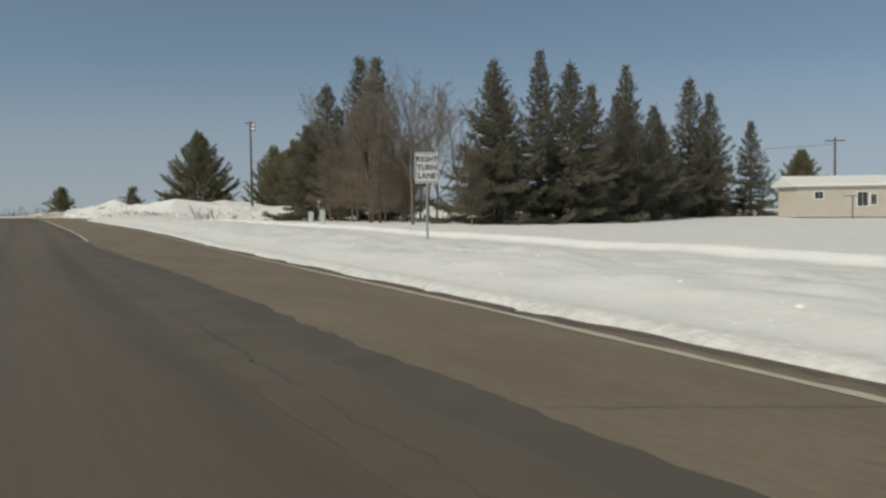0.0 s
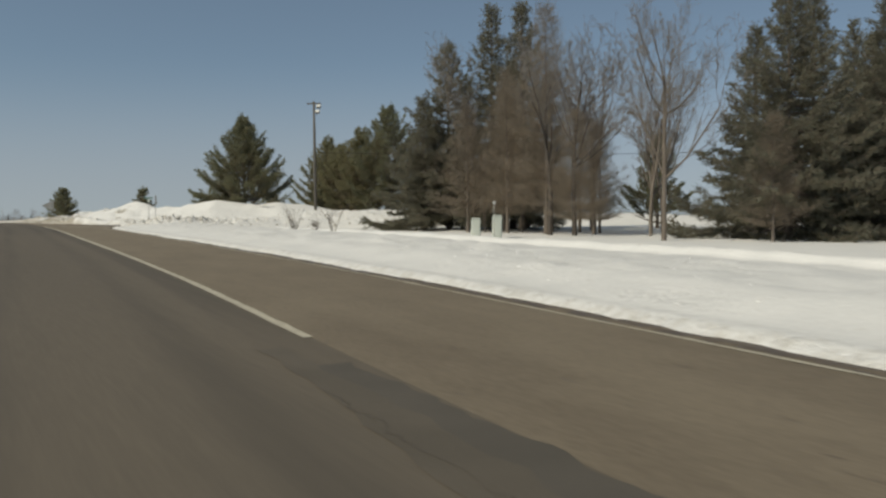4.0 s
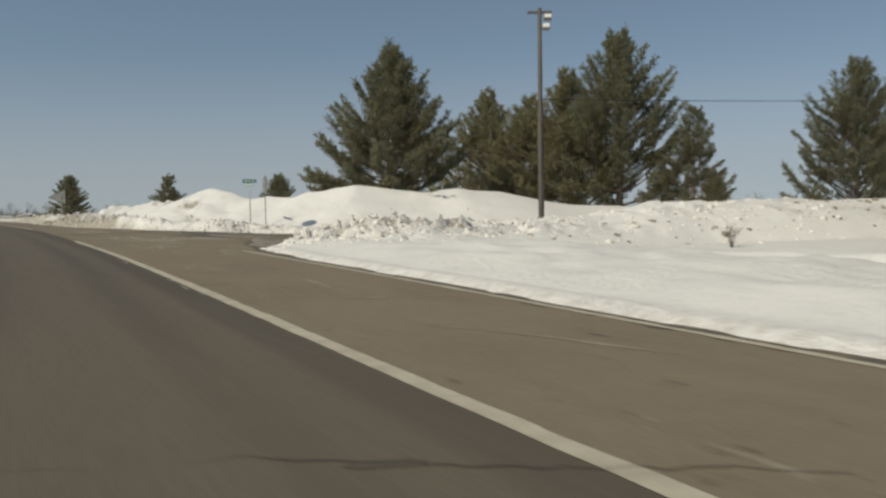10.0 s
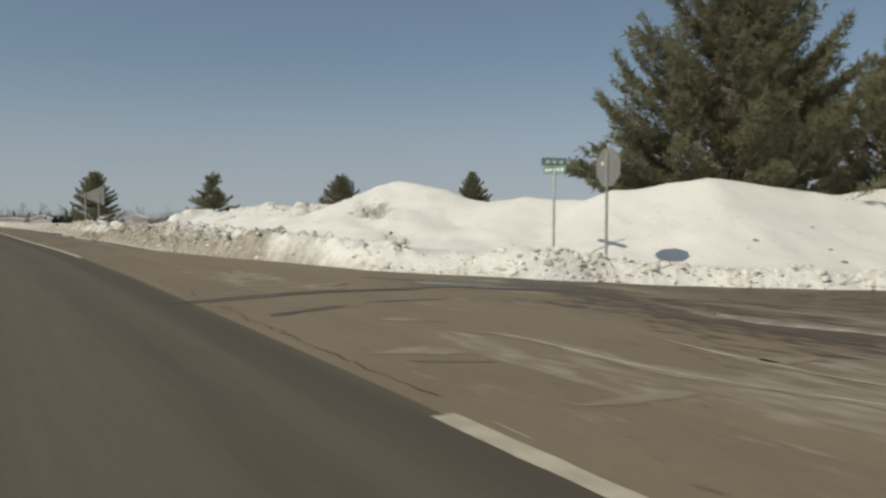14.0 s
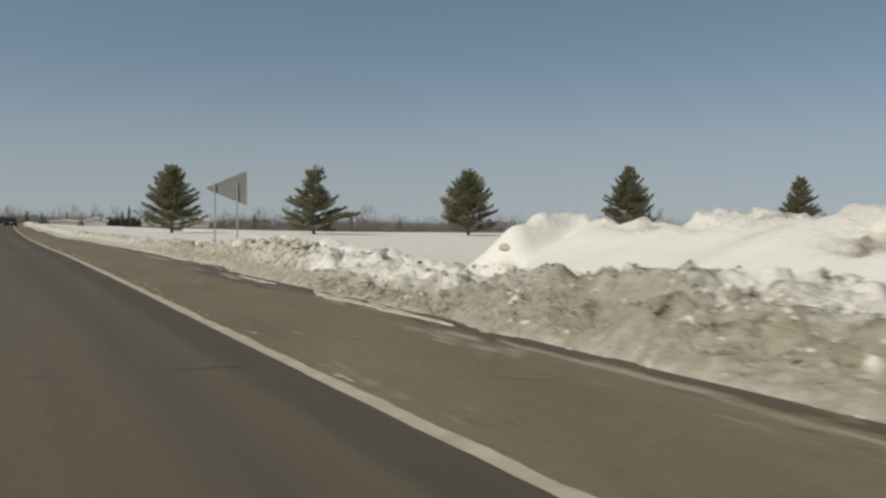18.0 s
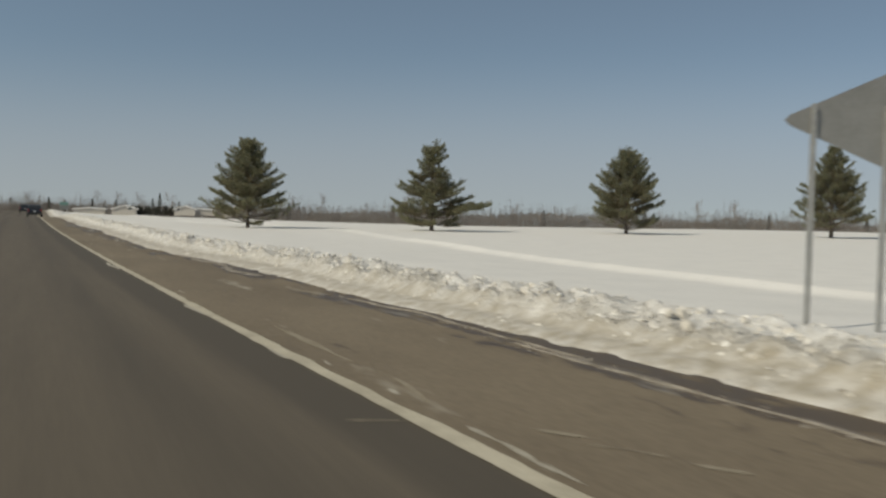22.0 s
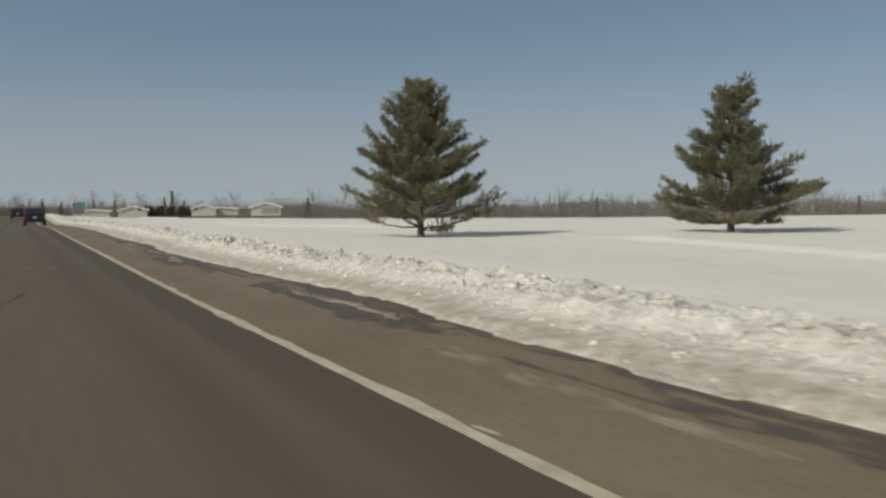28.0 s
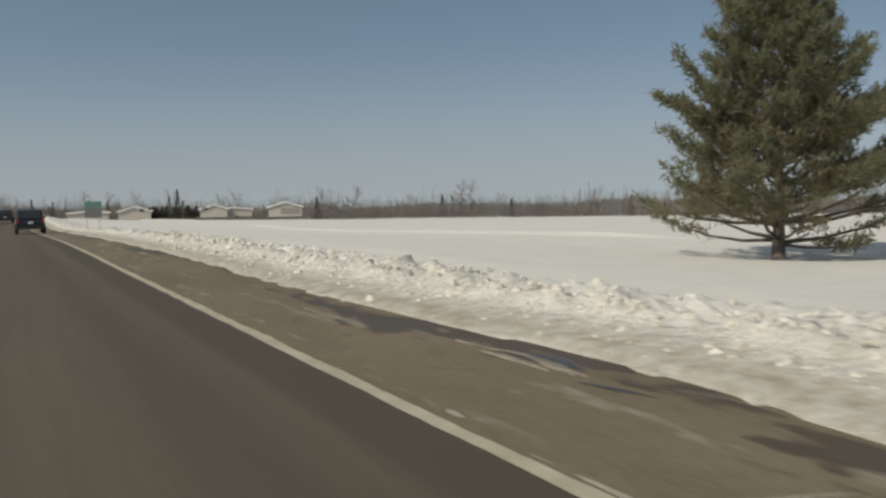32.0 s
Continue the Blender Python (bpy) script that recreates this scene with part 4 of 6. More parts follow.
slush("ice_shelf", [(8.35, 104.6, 0.18), (8.1, 103.4, 0.5), (7.65, 102.1, 0.32), (7.75, 101.3, 0.55), (7.5, 100.2, 0.8), (7.6, 98.9, 1.2), (8.6, 97.6, 1.2)], 0.09, ICE, "low grey crust of packed ice at the corner of the side road", 3)
slush("ice_shelf", [(7.9, 110.0, 0.1), (8.0, 109.0, 0.28), (8.5, 108.1, 0.3), (9.6, 107.4, 0.2)], 0.04, ICE, "low grey crust of packed slush in the side road", 5)
slush("ice_shelf", [(5.2, 115.7, 0.12), (4.5, 115.55, 0.16), (3.9, 115.5, 0.08)], 0.02, ICE, "thin pale crust of ice on the asphalt", 7)
for i, (pts, hw) in enumerate((([(1.18, 233.3), (1.28, 232.9), (1.30, 232.5), (1.28, 232.2)], 0.16), ([(1.02, 231.9), (1.1, 231.6), (1.16, 231.25)], 0.07),
                              ([(6.1, 115.2), (6.7, 114.8), (7.8, 114.2)], 0.34), ([(6.0, 117.0), (6.8, 116.2), (7.5, 115.5)], 0.22))):
    slush("puddle", [(*q, hw) for q in pts], 0.0, WATER, "shallow puddle of meltwater on the asphalt", 21 + i, "puddle")
slush("ice_shelf", [(1.05, 233.4, 0.03), (1.1, 232.8, 0.04), (1.05, 232.3, 0.03)], 0.015, ICE, "thin pale fringe of ice beside a puddle", 31)
for i, (pts, wd) in enumerate((([(-0.17, 183.6), (-0.15, 182.1), (-0.1, 181.1)], 0.13), ([(-0.09, 174.0), (-0.09, 172.6)], 0.08), ([(-0.10, 170.9), (-0.11, 169.3)], 0.10), ([(-0.10, 213), (-0.1, 211)], 0.07))):
    trail_on_road("scuff", [(float(line_x(b)) + a, b) for a, b in pts], wd, SALT, "scraped remains of white paint beside the edge line", 81 + i, 1.0)
ICE_STRIPS = ((164.5, 170.0, -0.22, 0.07), (168.5, 174.5, -0.12, 0.05), (178.6, 182.6, -0.24, 0.12), (182.0, 187.2, -0.10, 0.07), (197.5, 201.0, -0.22, 0.12), (211.0, 215.4, -0.42, 0.11), (223.0, 225.8, -0.34, 0.16), (226.6, 229.6, -0.16, 0.06), (232.0, 234.2, -0.2, 0.05), (152.5, 157.5, -0.3, 0.08))
for i, (y0, y1, off, hw) in enumerate(ICE_STRIPS):
    ys = np.arange(y0, y1, 0.5)
    slush("ice_strip", [(float(line_x(b) + edge(b)) + off + 0.25 * float(fbm(b, 0.0, 2.0, 5)), b, hw * (0.35 if b < 176 else 0.6)) for b in ys], 0.014, ICE, "low grey strip of dirty ice between wet streaks", 41 + i, rag=2.6)
PALE_ICE = material("pale_ice", (0.34, 0.31, 0.26), (0.62, 0.585, 0.52), 3.5, 0.8, 0.4, 20.0, dist=0.01)
for i, (y0, y1, hw) in enumerate(((141.6, 147.0, 0.10), (148.6, 151.6, 0.04))):
    slush("ice_strip", [(float(line_x(b) + edge(b)) - 0.19, b, hw) for b in np.arange(y0, y1, 0.5)], 0.02, PALE_ICE, "pale strip of packed ice along the edge of the asphalt", 61 + i, rag=1.9)
crack([(-1.62, 228), (-1.6, 225.5), (-1.7, 224.6), (-1.6, 222)], 0.024, 64)
crack([(-1.5, 222), (-1.5, 219.4)], 0.018, 66)

# ---- trees ----
def tubes(segs, sides=4):
    """Tapered prisms for rows of (x0, y0, z0, x1, y1, z1, r0, r1)."""
    s = np.asarray(segs, float)
    p0, p1 = s[:, 0:3], s[:, 3:6]
    d = p1 - p0
    d /= np.linalg.norm(d, axis=1)[:, None] + 1e-9
    ref = np.where(np.abs(d[:, 2:3]) < 0.9, [[0, 0, 1.0]], [[1.0, 0, 0]])
    a = np.cross(d, ref)
    a /= np.linalg.norm(a, axis=1)[:, None]
    b = np.cross(d, a)
    ang = np.arange(sides) * 2 * np.pi / sides
    ring = a[:, None] * np.cos(ang)[None, :, None] + b[:, None] * np.sin(ang)[None, :, None]
    v = np.concatenate([p0[:, None] + ring * s[:, 6, None, None], p1[:, None] + ring * s[:, 7, None, None]], 1).reshape(-1, 3)
    k = np.arange(sides)
    f = np.stack([k, (k + 1) % sides, (k + 1) % sides + sides, k + sides], 1)
    f = (f[None] + (np.arange(len(s)) * 2 * sides)[:, None, None]).reshape(-1, 4)
    return v, f


def sprays(rng, at, way, length, width, spread, n, shoot=0.3):
    """Shoots from the given places along way, each a brush of n thin needle blades."""
    m = len(at)
    way = way / np.linalg.norm(way, axis=1)[:, None]
    wob = rng.normal(0, 0.25, (m, 3)) + way
    along = np.repeat(wob * (shoot * rng.uniform(0.6, 1.4, m))[:, None], n, 0) * rng.uniform(-0.3, 1, (m * n, 1))
    d = np.repeat(way, n, 0) + rng.normal(0, spread, (m * n, 3))
    d /= np.linalg.norm(d, axis=1)[:, None]
    side = np.cross(d, rng.normal(0, 1, (m * n, 3)))
    side /= np.linalg.norm(side, axis=1)[:, None]
    p = np.repeat(at, n, 0) + along + rng.normal(0, 0.05, (m * n, 3))
    ln = np.repeat(length, n) * rng.uniform(0.6, 1.25, m * n)
    wd = width * rng.uniform(0.6, 1.3, m * n)
    v = np.stack([p - side * wd[:, None] * 0.5, p + side * wd[:, None] * 0.5, p + d * ln[:, None]], 1)
    return v.reshape(-1, 3)


def loft(name, path, radii, mat, sides=9):
    """One tapered round stem through the points, sunk a little into the ground."""
    path = np.array(path, float)
    path[0, 2] -= 0.35
    a = np.linspace(0, 2 * np.pi, sides + 1)
    ring = np.stack([np.cos(a), np.sin(a), a * 0], 1)
    v = path[:, None, :] + ring[None] * np.asarray(radii)[:, None, None]
    return mesh_from(name, v.reshape(-1, 3), grid_faces(len(path), sides + 1), mat)


def trunk_mesh(h, r, mat, rng, lean=0.02, top=0.08):
    z = np.linspace(0, h, 14)
    x = np.cumsum(rng.normal(0, lean * h / 14, 14)) * (z / h)
    y = np.cumsum(rng.normal(0, lean * h / 14, 14)) * (z / h)
    rr = r * (1 - (1 - top) * (z / h) ** 0.9) * np.where(z < 0.5, 1.25, 1)
    return loft("trunk", np.stack([x, y, z], 1), rr, mat)


def conifer(h, seed, profile, clear, whorl, per, rise, curl, inner, mat, brush=0.30, blades=14, wd=0.045, spread=0.7, node=0.2, fan=0.30, lift=0.7, uneven=(0.75, 1.06), skip=0.06, bare_below=0.0, limbs=(), stout=0.016, sag=0.0, tuft=0.12, taper=0.0, aged=0.9, wood=BARK, slim=1.0):
    """A conifer of whorled limbs. profile: (height, half width) of the crown; rise: the limbs' angle at the foot and the top; curl: how far
    their tips turn up; each limb carries side shoots in a fan, and each shoot is a brush of needles."""
    rng = np.random.default_rng(seed)
    pz, pw = [q[0] for q in profile], [q[1] for q in profile]
    at, way, ln, segs, old = [], [], [], [], []

    def limb(z0, a, L, tilt, bend, first, bare_limb, small=1.0):
        out, side = np.array([math.cos(a), math.sin(a), 0]), np.array([-math.sin(a), math.cos(a), 0])
        crook = rng.normal(0, 0.06)

        def on(s):
            p = out * (L * s) + side * (crook * L * s * s)
            p[2] = z0 + L * (tilt * s - sag * math.sin(math.pi * s) + bend * s ** 2.4)
            return p

        pts = [on(q) for q in (0.0, 0.3, 0.6, 0.85, 1.0)]
        thick = [0.015 + 0.016 * L, 0.013 + 0.011 * L, 0.011 + 0.006 * L, 0.009, 0.005]
        for q in range(4):
            segs.append((*pts[q], *pts[q + 1], thick[q], thick[q + 1]))
        s = first
        gap = node * (2.2 if bare_limb else 1.0)
        while s < 1.0:
            p = on(s)
            for sd in (-1, 1):
                b = min(tuft + fan * L * (1.02 - s) ** 0.7, 0.95) * rng.uniform(0.45, 1.15)
                d = out * 0.66 + side * sd * rng.uniform(0.45, 0.95)
                d[2] = rng.normal(0.10, 0.14) + tilt * 0.4
                d /= np.linalg.norm(d)
                e = p + d * b
                e[2] += 0.22 * b * lift
                segs.append((*p, *e, 0.009, 0.004))
                if bare_limb and rng.uniform() < 0.6:
                    for _ in range(2):
                        g = e + rng.normal(0, 0.16, 3)
                        segs.append((*(p + (e - p) * rng.uniform(0.3, 1)), *g, 0.006, 0.003))
                    continue
                m = max(1, int(b / 0.19))
                for q in range(m):
                    k = (q + 1) / m
                    at.append(p + (e - p) * k)
                    way.append(d * (1.1 - 0.4 * lift) + out * 0.3 + np.array([0, 0, lift]))
                    ln.append(brush * small), old.append(1 - s)
            s += gap / L * rng.uniform(0.8, 1.25)
        for q in range(3):
            at.append(on(1.0 - 0.06 * q)), way.append(out * 0.8 + np.array([0, 0, 0.5 + tilt + 1.4 * bend])), ln.append(brush * 1.1 * small), old.append(0.0)

    z = clear
    while z < h - 0.35:
        k = (z - clear) / (h - clear)
        n = max(4, int(round(per * (1 - 0.35 * k))))
        off = rng.uniform(0, 6.28)
        for j in range(n):
            if rng.uniform() < skip * (1 - 0.7 * k):
                continue
            tilt = math.tan(math.radians(rise[0] + (rise[1] - rise[0]) * k ** 1.2 + rng.normal(0, 5)))
            bend = curl * rng.uniform(0.5, 1.5)
            z0 = z + rng.normal(0, 0.06)
            L = 1.0
            for _ in range(7):
                L = 0.5 * L + 0.5 * float(np.interp(z0 + (tilt + bend) * L, pz, pw))
            L = max(L * rng.uniform(*uneven), 0.22)
            low = z < clear + bare_below
            limb(z0, off + j * 6.283 / n + rng.normal(0, 0.16), L, tilt, bend, max(0.08, inner * (1 - 0.75 * k)), low and rng.uniform() < 0.8, 1 - taper * k)
        z += whorl * rng.uniform(0.8, 1.2) * (1.0 - 0.45 * k)
    for a, z0, L in limbs:
        for da, dz in ((0, 0), (0.12, 0.12), (-0.14, 0.05)):
            limb(z0 + dz, a + da, L * (1 - 1.2 * abs(da)), 0.02, 0.12, 0.5, False)
    for q in range(8):
        at.append(np.array([*rng.normal(0, 0.03, 2), h - 0.75 + 0.085 * q])), way.append(np.array([*rng.normal(0, 0.4, 2), 1.0])), ln.append(brush * (1 - taper)), old.append(0.0)
    v = sprays(rng, np.array(at), np.array(way), np.array(ln), wd, spread, blades, brush * 0.8)
    tone = np.repeat(np.clip(np.array(old) * aged * (1 - ramp(np.array(at)[:, 2] / h, 0.6, 1.0)), 0, 0.65), blades * 3)
    crown = mesh_from("crown", v, np.arange(len(v)).reshape(-1, 3), mat, False, [("inner", tone)])
    segs = np.array(segs)
    segs[:, 6:] *= slim
    bv, bf = tubes(segs, 3)
    return trunk_mesh(h * 0.96, stout * h + 0.06, BARK, rng, 0.006), crown, mesh_from("branchwork", bv, bf, wood)


def spruce(h, r, seed, clear=0.3, mat=SPRUCE, skip=0.10, blades=9, wd=0.07, brush=0.34, node=0.29):
    """A layered spruce: limbs that slope down and turn up at their tips, close together, with a narrow pointed top."""
    cone = [(0, r * 0.9), (0.08 * h, r), (0.3 * h, 0.80 * r), (0.5 * h, 0.57 * r), (0.7 * h, 0.34 * r), (0.85 * h, 0.17 * r), (0.95 * h, 0.07 * r), (h, 0.02 * r)]
    return conifer(h, seed, cone, clear, 0.54, 8, (-22, 40), 0.26, 0.25, mat, brush, blades, wd, 0.6, node, 0.24, 0.1, (0.45, 1.22), skip, stout=0.012, sag=0.05, taper=0.6)


def larch(h, r, seed, clear=1.6):
    """A leafless larch: a straight stem in a haze of fine brown twigs."""
    cone = [(0, r), (0.3 * h, r), (0.55 * h, 0.72 * r), (0.8 * h, 0.38 * r), (h, 0.08)]
    return conifer(h, seed, cone, clear, 0.42, 8, (6, 44), 0.2, 0.10, LARCH, 0.42, 6, 0.013, 0.7, 0.32, 0.34, 0.4, (0.45, 1.15), 0.1, stout=0.007, wood=LARCH, slim=0.5)


def pine(h, seed, profile, clear=0.9, whorl=0.66, per=7, rise=(12, 46), curl=0.26, inner=0.56, brush=0.23, blades=15, wd=0.05, node=0.23, bare_below=0.8, limbs=(), skip=0.08, uneven=(0.74, 1.06), tuft=0.24, aged=0.9, mat=PINE):
    """A pine in clear layers, whose shoots stand up like fingers."""
    return conifer(h, seed, profile, clear, whorl, per, rise, curl, inner, mat, brush, blades, wd, 0.8, node, 0.32, 0.95, uneven, skip, bare_below, limbs, tuft=tuft, aged=aged)


def bare(h, seed, r=0.11, first=0.25, fine=0.008, spread=0.55, bark=ASPEN, twig=TWIG, depth=4, extra=1, up=0.06):
    """A leafless tree: a trunk that forks into limbs and fine twigs."""
    rng = np.random.default_rng(seed)
    stem, thick, thin = [np.zeros(3)], [], []
    girth = [r]

    def grow(p, d, length, rad, level):
        n = 5 if level == 0 else 3
        for i in range(n):
            q = p + d * (length / n)
            r1 = rad * (1 - 0.55 / n) if level == 0 else rad * (1 - 0.45 / n)
            if level == 0:
                stem.append(q.copy()), girth.append(r1)
            else:
                (thick if level < 2 else thin).append((*p, *q, rad, r1))
            p, rad = q, r1
            d = d + rng.normal(0, 0.05 + 0.035 * level, 3)
            d[2] += up
            d /= np.linalg.norm(d)
            if level < depth and (level > 0 or (i + 1) / n > first):
                for _ in range(rng.integers(1, 3) + (1 if level < extra else 0)):
                    e = d * 1.0 + rng.normal(0, spread, 3)
                    e[2] = abs(e[2]) * 0.75 + 0.25
                    e /= np.linalg.norm(e)
                    grow(p.copy(), e, length * rng.uniform(0.36, 0.58), rad * rng.uniform(0.42, 0.6), level + 1)
        if level == depth:
            for _ in range(2):
                e = d + rng.normal(0, 0.5, 3)
                e /= np.linalg.norm(e)
                thin.append((*p, *(p + e * length * 0.6), rad, 0.002))

    grow(np.zeros(3), np.array([0, 0, 1.0]), h * 0.78, r, 0)
    tv, tf = tubes(thick, 5)
    t = np.array(thin)
    t[:, 6:] = np.maximum(t[:, 6:], fine)
    nv, nf = tubes(t, 3)
    return loft("trunk", stem, girth, bark), mesh_from("branchwork", tv, tf, bark), mesh_from("twigwork", nv, nf, twig)


def plant(name, meshes, x, y, label, category="tree", group="", size=1.0, turn=0.0, sink=0.05, z=None):
    base = snow_at(x, y) if z is None else z
    t = thing(name, Matrix.Translation((x, y, base - sink)) @ pose(0, 0, 0, 0, 0, turn) @ Matrix.Diagonal((size, size, size, 1)), label, category, group)
    for me in meshes:
        kind = me.name.split(".")[0]
        p = part(kind, me, t)
        if kind in ("branchwork", "twigwork"):
            tagged(p, kind="stuff")
    return t


S1, S2, S3 = spruce(12.4, 3.9, 1, 0.2), spruce(14.2, 4.0, 2, 0.3), spruce(13.0, 5.8, 3, 0.2, node=0.25)
S4, S5 = spruce(14.0, 4.8, 4, 1.9, skip=0.16), spruce(13.0, 5.4, 6, 1.5, blades=12, wd=0.06, skip=0.18, node=0.25)
for x, y, top, sp, h, turn, label in (
        (29.6, 57.2, 11.4, S3, 13.0, 10, "tall dark green spruce with branches down to the snow"),
        (36.9, 61.9, 13.3, S2, 14.2, 80, "tall dark spruce with a slender pointed top"),
        (36.2, 56.8, 11.6, S3, 13.0, 200, "broad dark green spruce with branches down to the snow"),
        (42.5, 62.5, 11.2, S1, 12.4, 20, "tall dark green spruce standing close to its neighbours"),
        (55.3, 73.5, 14.9, S2, 14.2, 140, "tall dark green spruce at the back of the row"),
        (66.9, 76.8, 14.9, S1, 12.4, 300, "tall dark green spruce at the end of the row"),
        (69.0, 75.8, 13.3, S1, 12.4, 50, "tall dark green spruce at the end of the row"),
        (58.5, 73.0, 11.0, S3, 13.0, 250, "dark green spruce standing close to its neighbours"),
        (70.8, 71.5, 9.9, S1, 12.4, 170, "medium dark green spruce beside the mobile home"),
        (62.5, 70.0, 8.6, S3, 13.0, 15, "medium dark green spruce at the end of the row"),
        (48.0, 66.0, 11.0, S1, 12.4, 66, "dark green spruce standing close to its neighbours"),
        (33.2, 62.5, 10.6, S1, 12.4, 160, "dark green spruce standing close to its neighbours"),
        (46.0, 62.0, 9.6, S3, 13.0, 260, "dark green spruce standing close to its neighbours"),
        (53.5, 66.5, 8.8, S3, 13.0, 120, "dark green spruce standing close to its neighbours"),
        (30.9, 81.3, 15.35, S4, 14.0, 33, "tall dark spruce with a bare lower trunk"),
        (30.8, 85.1, 15.9, S4, 14.0, 190, "tall dark spruce with a bare lower trunk"),
        (27.2, 85.2, 13.0, S5, 13.0, 70, "tall dark spruce with wide lower branches"),
        (33.5, 86.5, 12.2, S1, 12.4, 300, "tall dark spruce behind the bare trees"),
        (24.8, 84.4, 8.8, S5, 13.0, 0, "dark spruce with wide lower branches")):
    plant("spruce", sp, x, y, label, "tree", "roadside spruces", (top + 0.55) / h, turn)

L1, L2 = larch(12.0, 2.7, 41), larch(9.0, 2.6, 42, 1.2)
for x, y, me, size, turn, label in (
        (25.7, 70.9, L1, 1.09, 10, "tall leafless brown larch with fine twigs before the spruces"),
        (26.8, 76.8, L1, 0.86, 120, "leafless brown larch with fine twigs before the spruces"),
        (24.6, 78.0, L2, 0.92, 200, "leafless brown larch with fine twigs before the spruces"),
        (24.5, 66.6, L2, 0.74, 300, "small leafless brown larch beside taller ones"),
        (27.6, 69.0, L2, 0.70, 60, "small leafless brown larch beside taller ones"),
        (29.2, 70.5, L2, 0.72, 160, "small leafless brown larch beside taller ones"),
        (25.4, 74.6, L1, 0.78, 260, "leafless brown larch with fine twigs before the spruces"),
        (28.4, 74.2, L1, 0.82, 330, "leafless brown larch with fine twigs before the spruces"),
        (26.6, 55.4, L2, 0.62, 220, "low leafless brown larch beside the spruces")):
    plant("larch", me, x, y, label, "tree", "bare larches", size, turn)
B1 = bare(12.0, 5, 0.17, 0.34, 0.008, 0.44, bark=BARK, extra=1, up=0.10)
DARK_BARK = material("dark_bark", (0.048, 0.040, 0.034), (0.088, 0.074, 0.063), 5.0, 0.95, 0.6, 40.0, dist=0.02, stretch=(1, 1, 0.25))
B4 = bare(13.0, 17, 0.25, 0.42, 0.009, 0.32, bark=DARK_BARK, extra=1, up=0.10)
B2 = bare(8.6, 8, 0.10, 0.3, 0.009, 0.34, extra=0, up=0.08)
for x, y, me, size, turn, label in (
        (23.6, 58.8, B1, 0.74, 0, "leafless tree with a dark trunk and a fan of upswept limbs"),
        (27.8, 64.5, B2, 0.9, 50, "leafless pale-barked tree with fine upright twigs"),
        (24.5, 66.6, B4, 0.58, 140, "leafless tree with a straight dark trunk and fine twigs"),
        (24.7, 69.1, B4, 0.58, 250, "leafless tree with a straight dark trunk and fine twigs"),
        (29.6, 66.5, B1, 0.6, 75, "leafless tree with fine upright twigs"),
        (30.0, 73.5, B2, 1.1, 10, "leafless tree with a mass of fine twigs"),
        (32.8, 76.0, B2, 1.1, 100, "leafless tree with a mass of fine twigs"),
        (28.6, 70.2, B2, 1.0, 200, "leafless tree with a mass of fine twigs"),
        (34.4, 71.0, B2, 1.0, 280, "leafless tree with a mass of fine twigs")):
    plant("bare_tree", me, x, y, label, "tree", "bare roadside trees", size, turn)

B3 = bare(9.5, 12, 0.085, 0.15, spread=0.34, bark=BARK, extra=0)
for x, y, size, turn in ((25.8, 79.3, 0.9, 70), (26.2, 78.6, 0.75, 150), (27.4, 78.2, 0.9, 220), (28.4, 77.6, 0.75, 290)):
    plant("slim_tree", B3, x, y, "slim leafless tree with a brown trunk before the conifers", "tree", "slim bare trees", size, turn)

EGG = ((0, 0.60), (0.12, 0.90), (0.3, 1.0), (0.5, 0.92), (0.7, 0.72), (0.85, 0.46), (0.95, 0.24), (1.0, 0.10))
CONE = ((0, 0.70), (0.15, 1.0), (0.3, 0.92), (0.45, 0.76), (0.6, 0.58), (0.8, 0.36), (0.92, 0.20), (1.0, 0.07))


def shape(form, h, r):
    return [(k * h, w_ * r) for k, w_ in form]


P1 = pine(11.5, 21, [(0, 4.4), (2, 5.4), (3.5, 5.4), (5.6, 4.9), (7.4, 3.9), (8.8, 2.9), (10, 1.8), (10.8, 1.0), (11.5, 0.35)], 1.5, 0.64, 9, (8, 62), 0.40, 0.46, 0.26, 15, 0.055, 0.22, 0.4, ((2.4, 2.5, 6.4), (2.9, 1.9, 5.2)))
P2 = pine(11.0, 22, shape(EGG, 11.0, 5.2), 0.4, 0.74, 8, (12, 58), 0.36, 0.5, 0.28, 13, 0.07, 0.28, 0.0, aged=1.2, mat=OLIVE)
P3 = pine(12.6, 23, shape(EGG, 12.6, 5.3), 0.6, 0.80, 8, (12, 60), 0.40, 0.52, 0.28, 13, 0.065, 0.26, 0.0)
P4 = pine(11.4, 24, shape(CONE, 11.4, 4.8), 0.9, 0.85, 7, (12, 50), 0.34, 0.5, 0.28, 13, 0.07, 0.25, 0.3, skip=0.12)
plant("pine_tree", P1, 23.6, 125.0, "broad green pine with layered upswept branches behind the snow bank", "tree", "pines by the side road", 1.0, 0, z=-0.55)
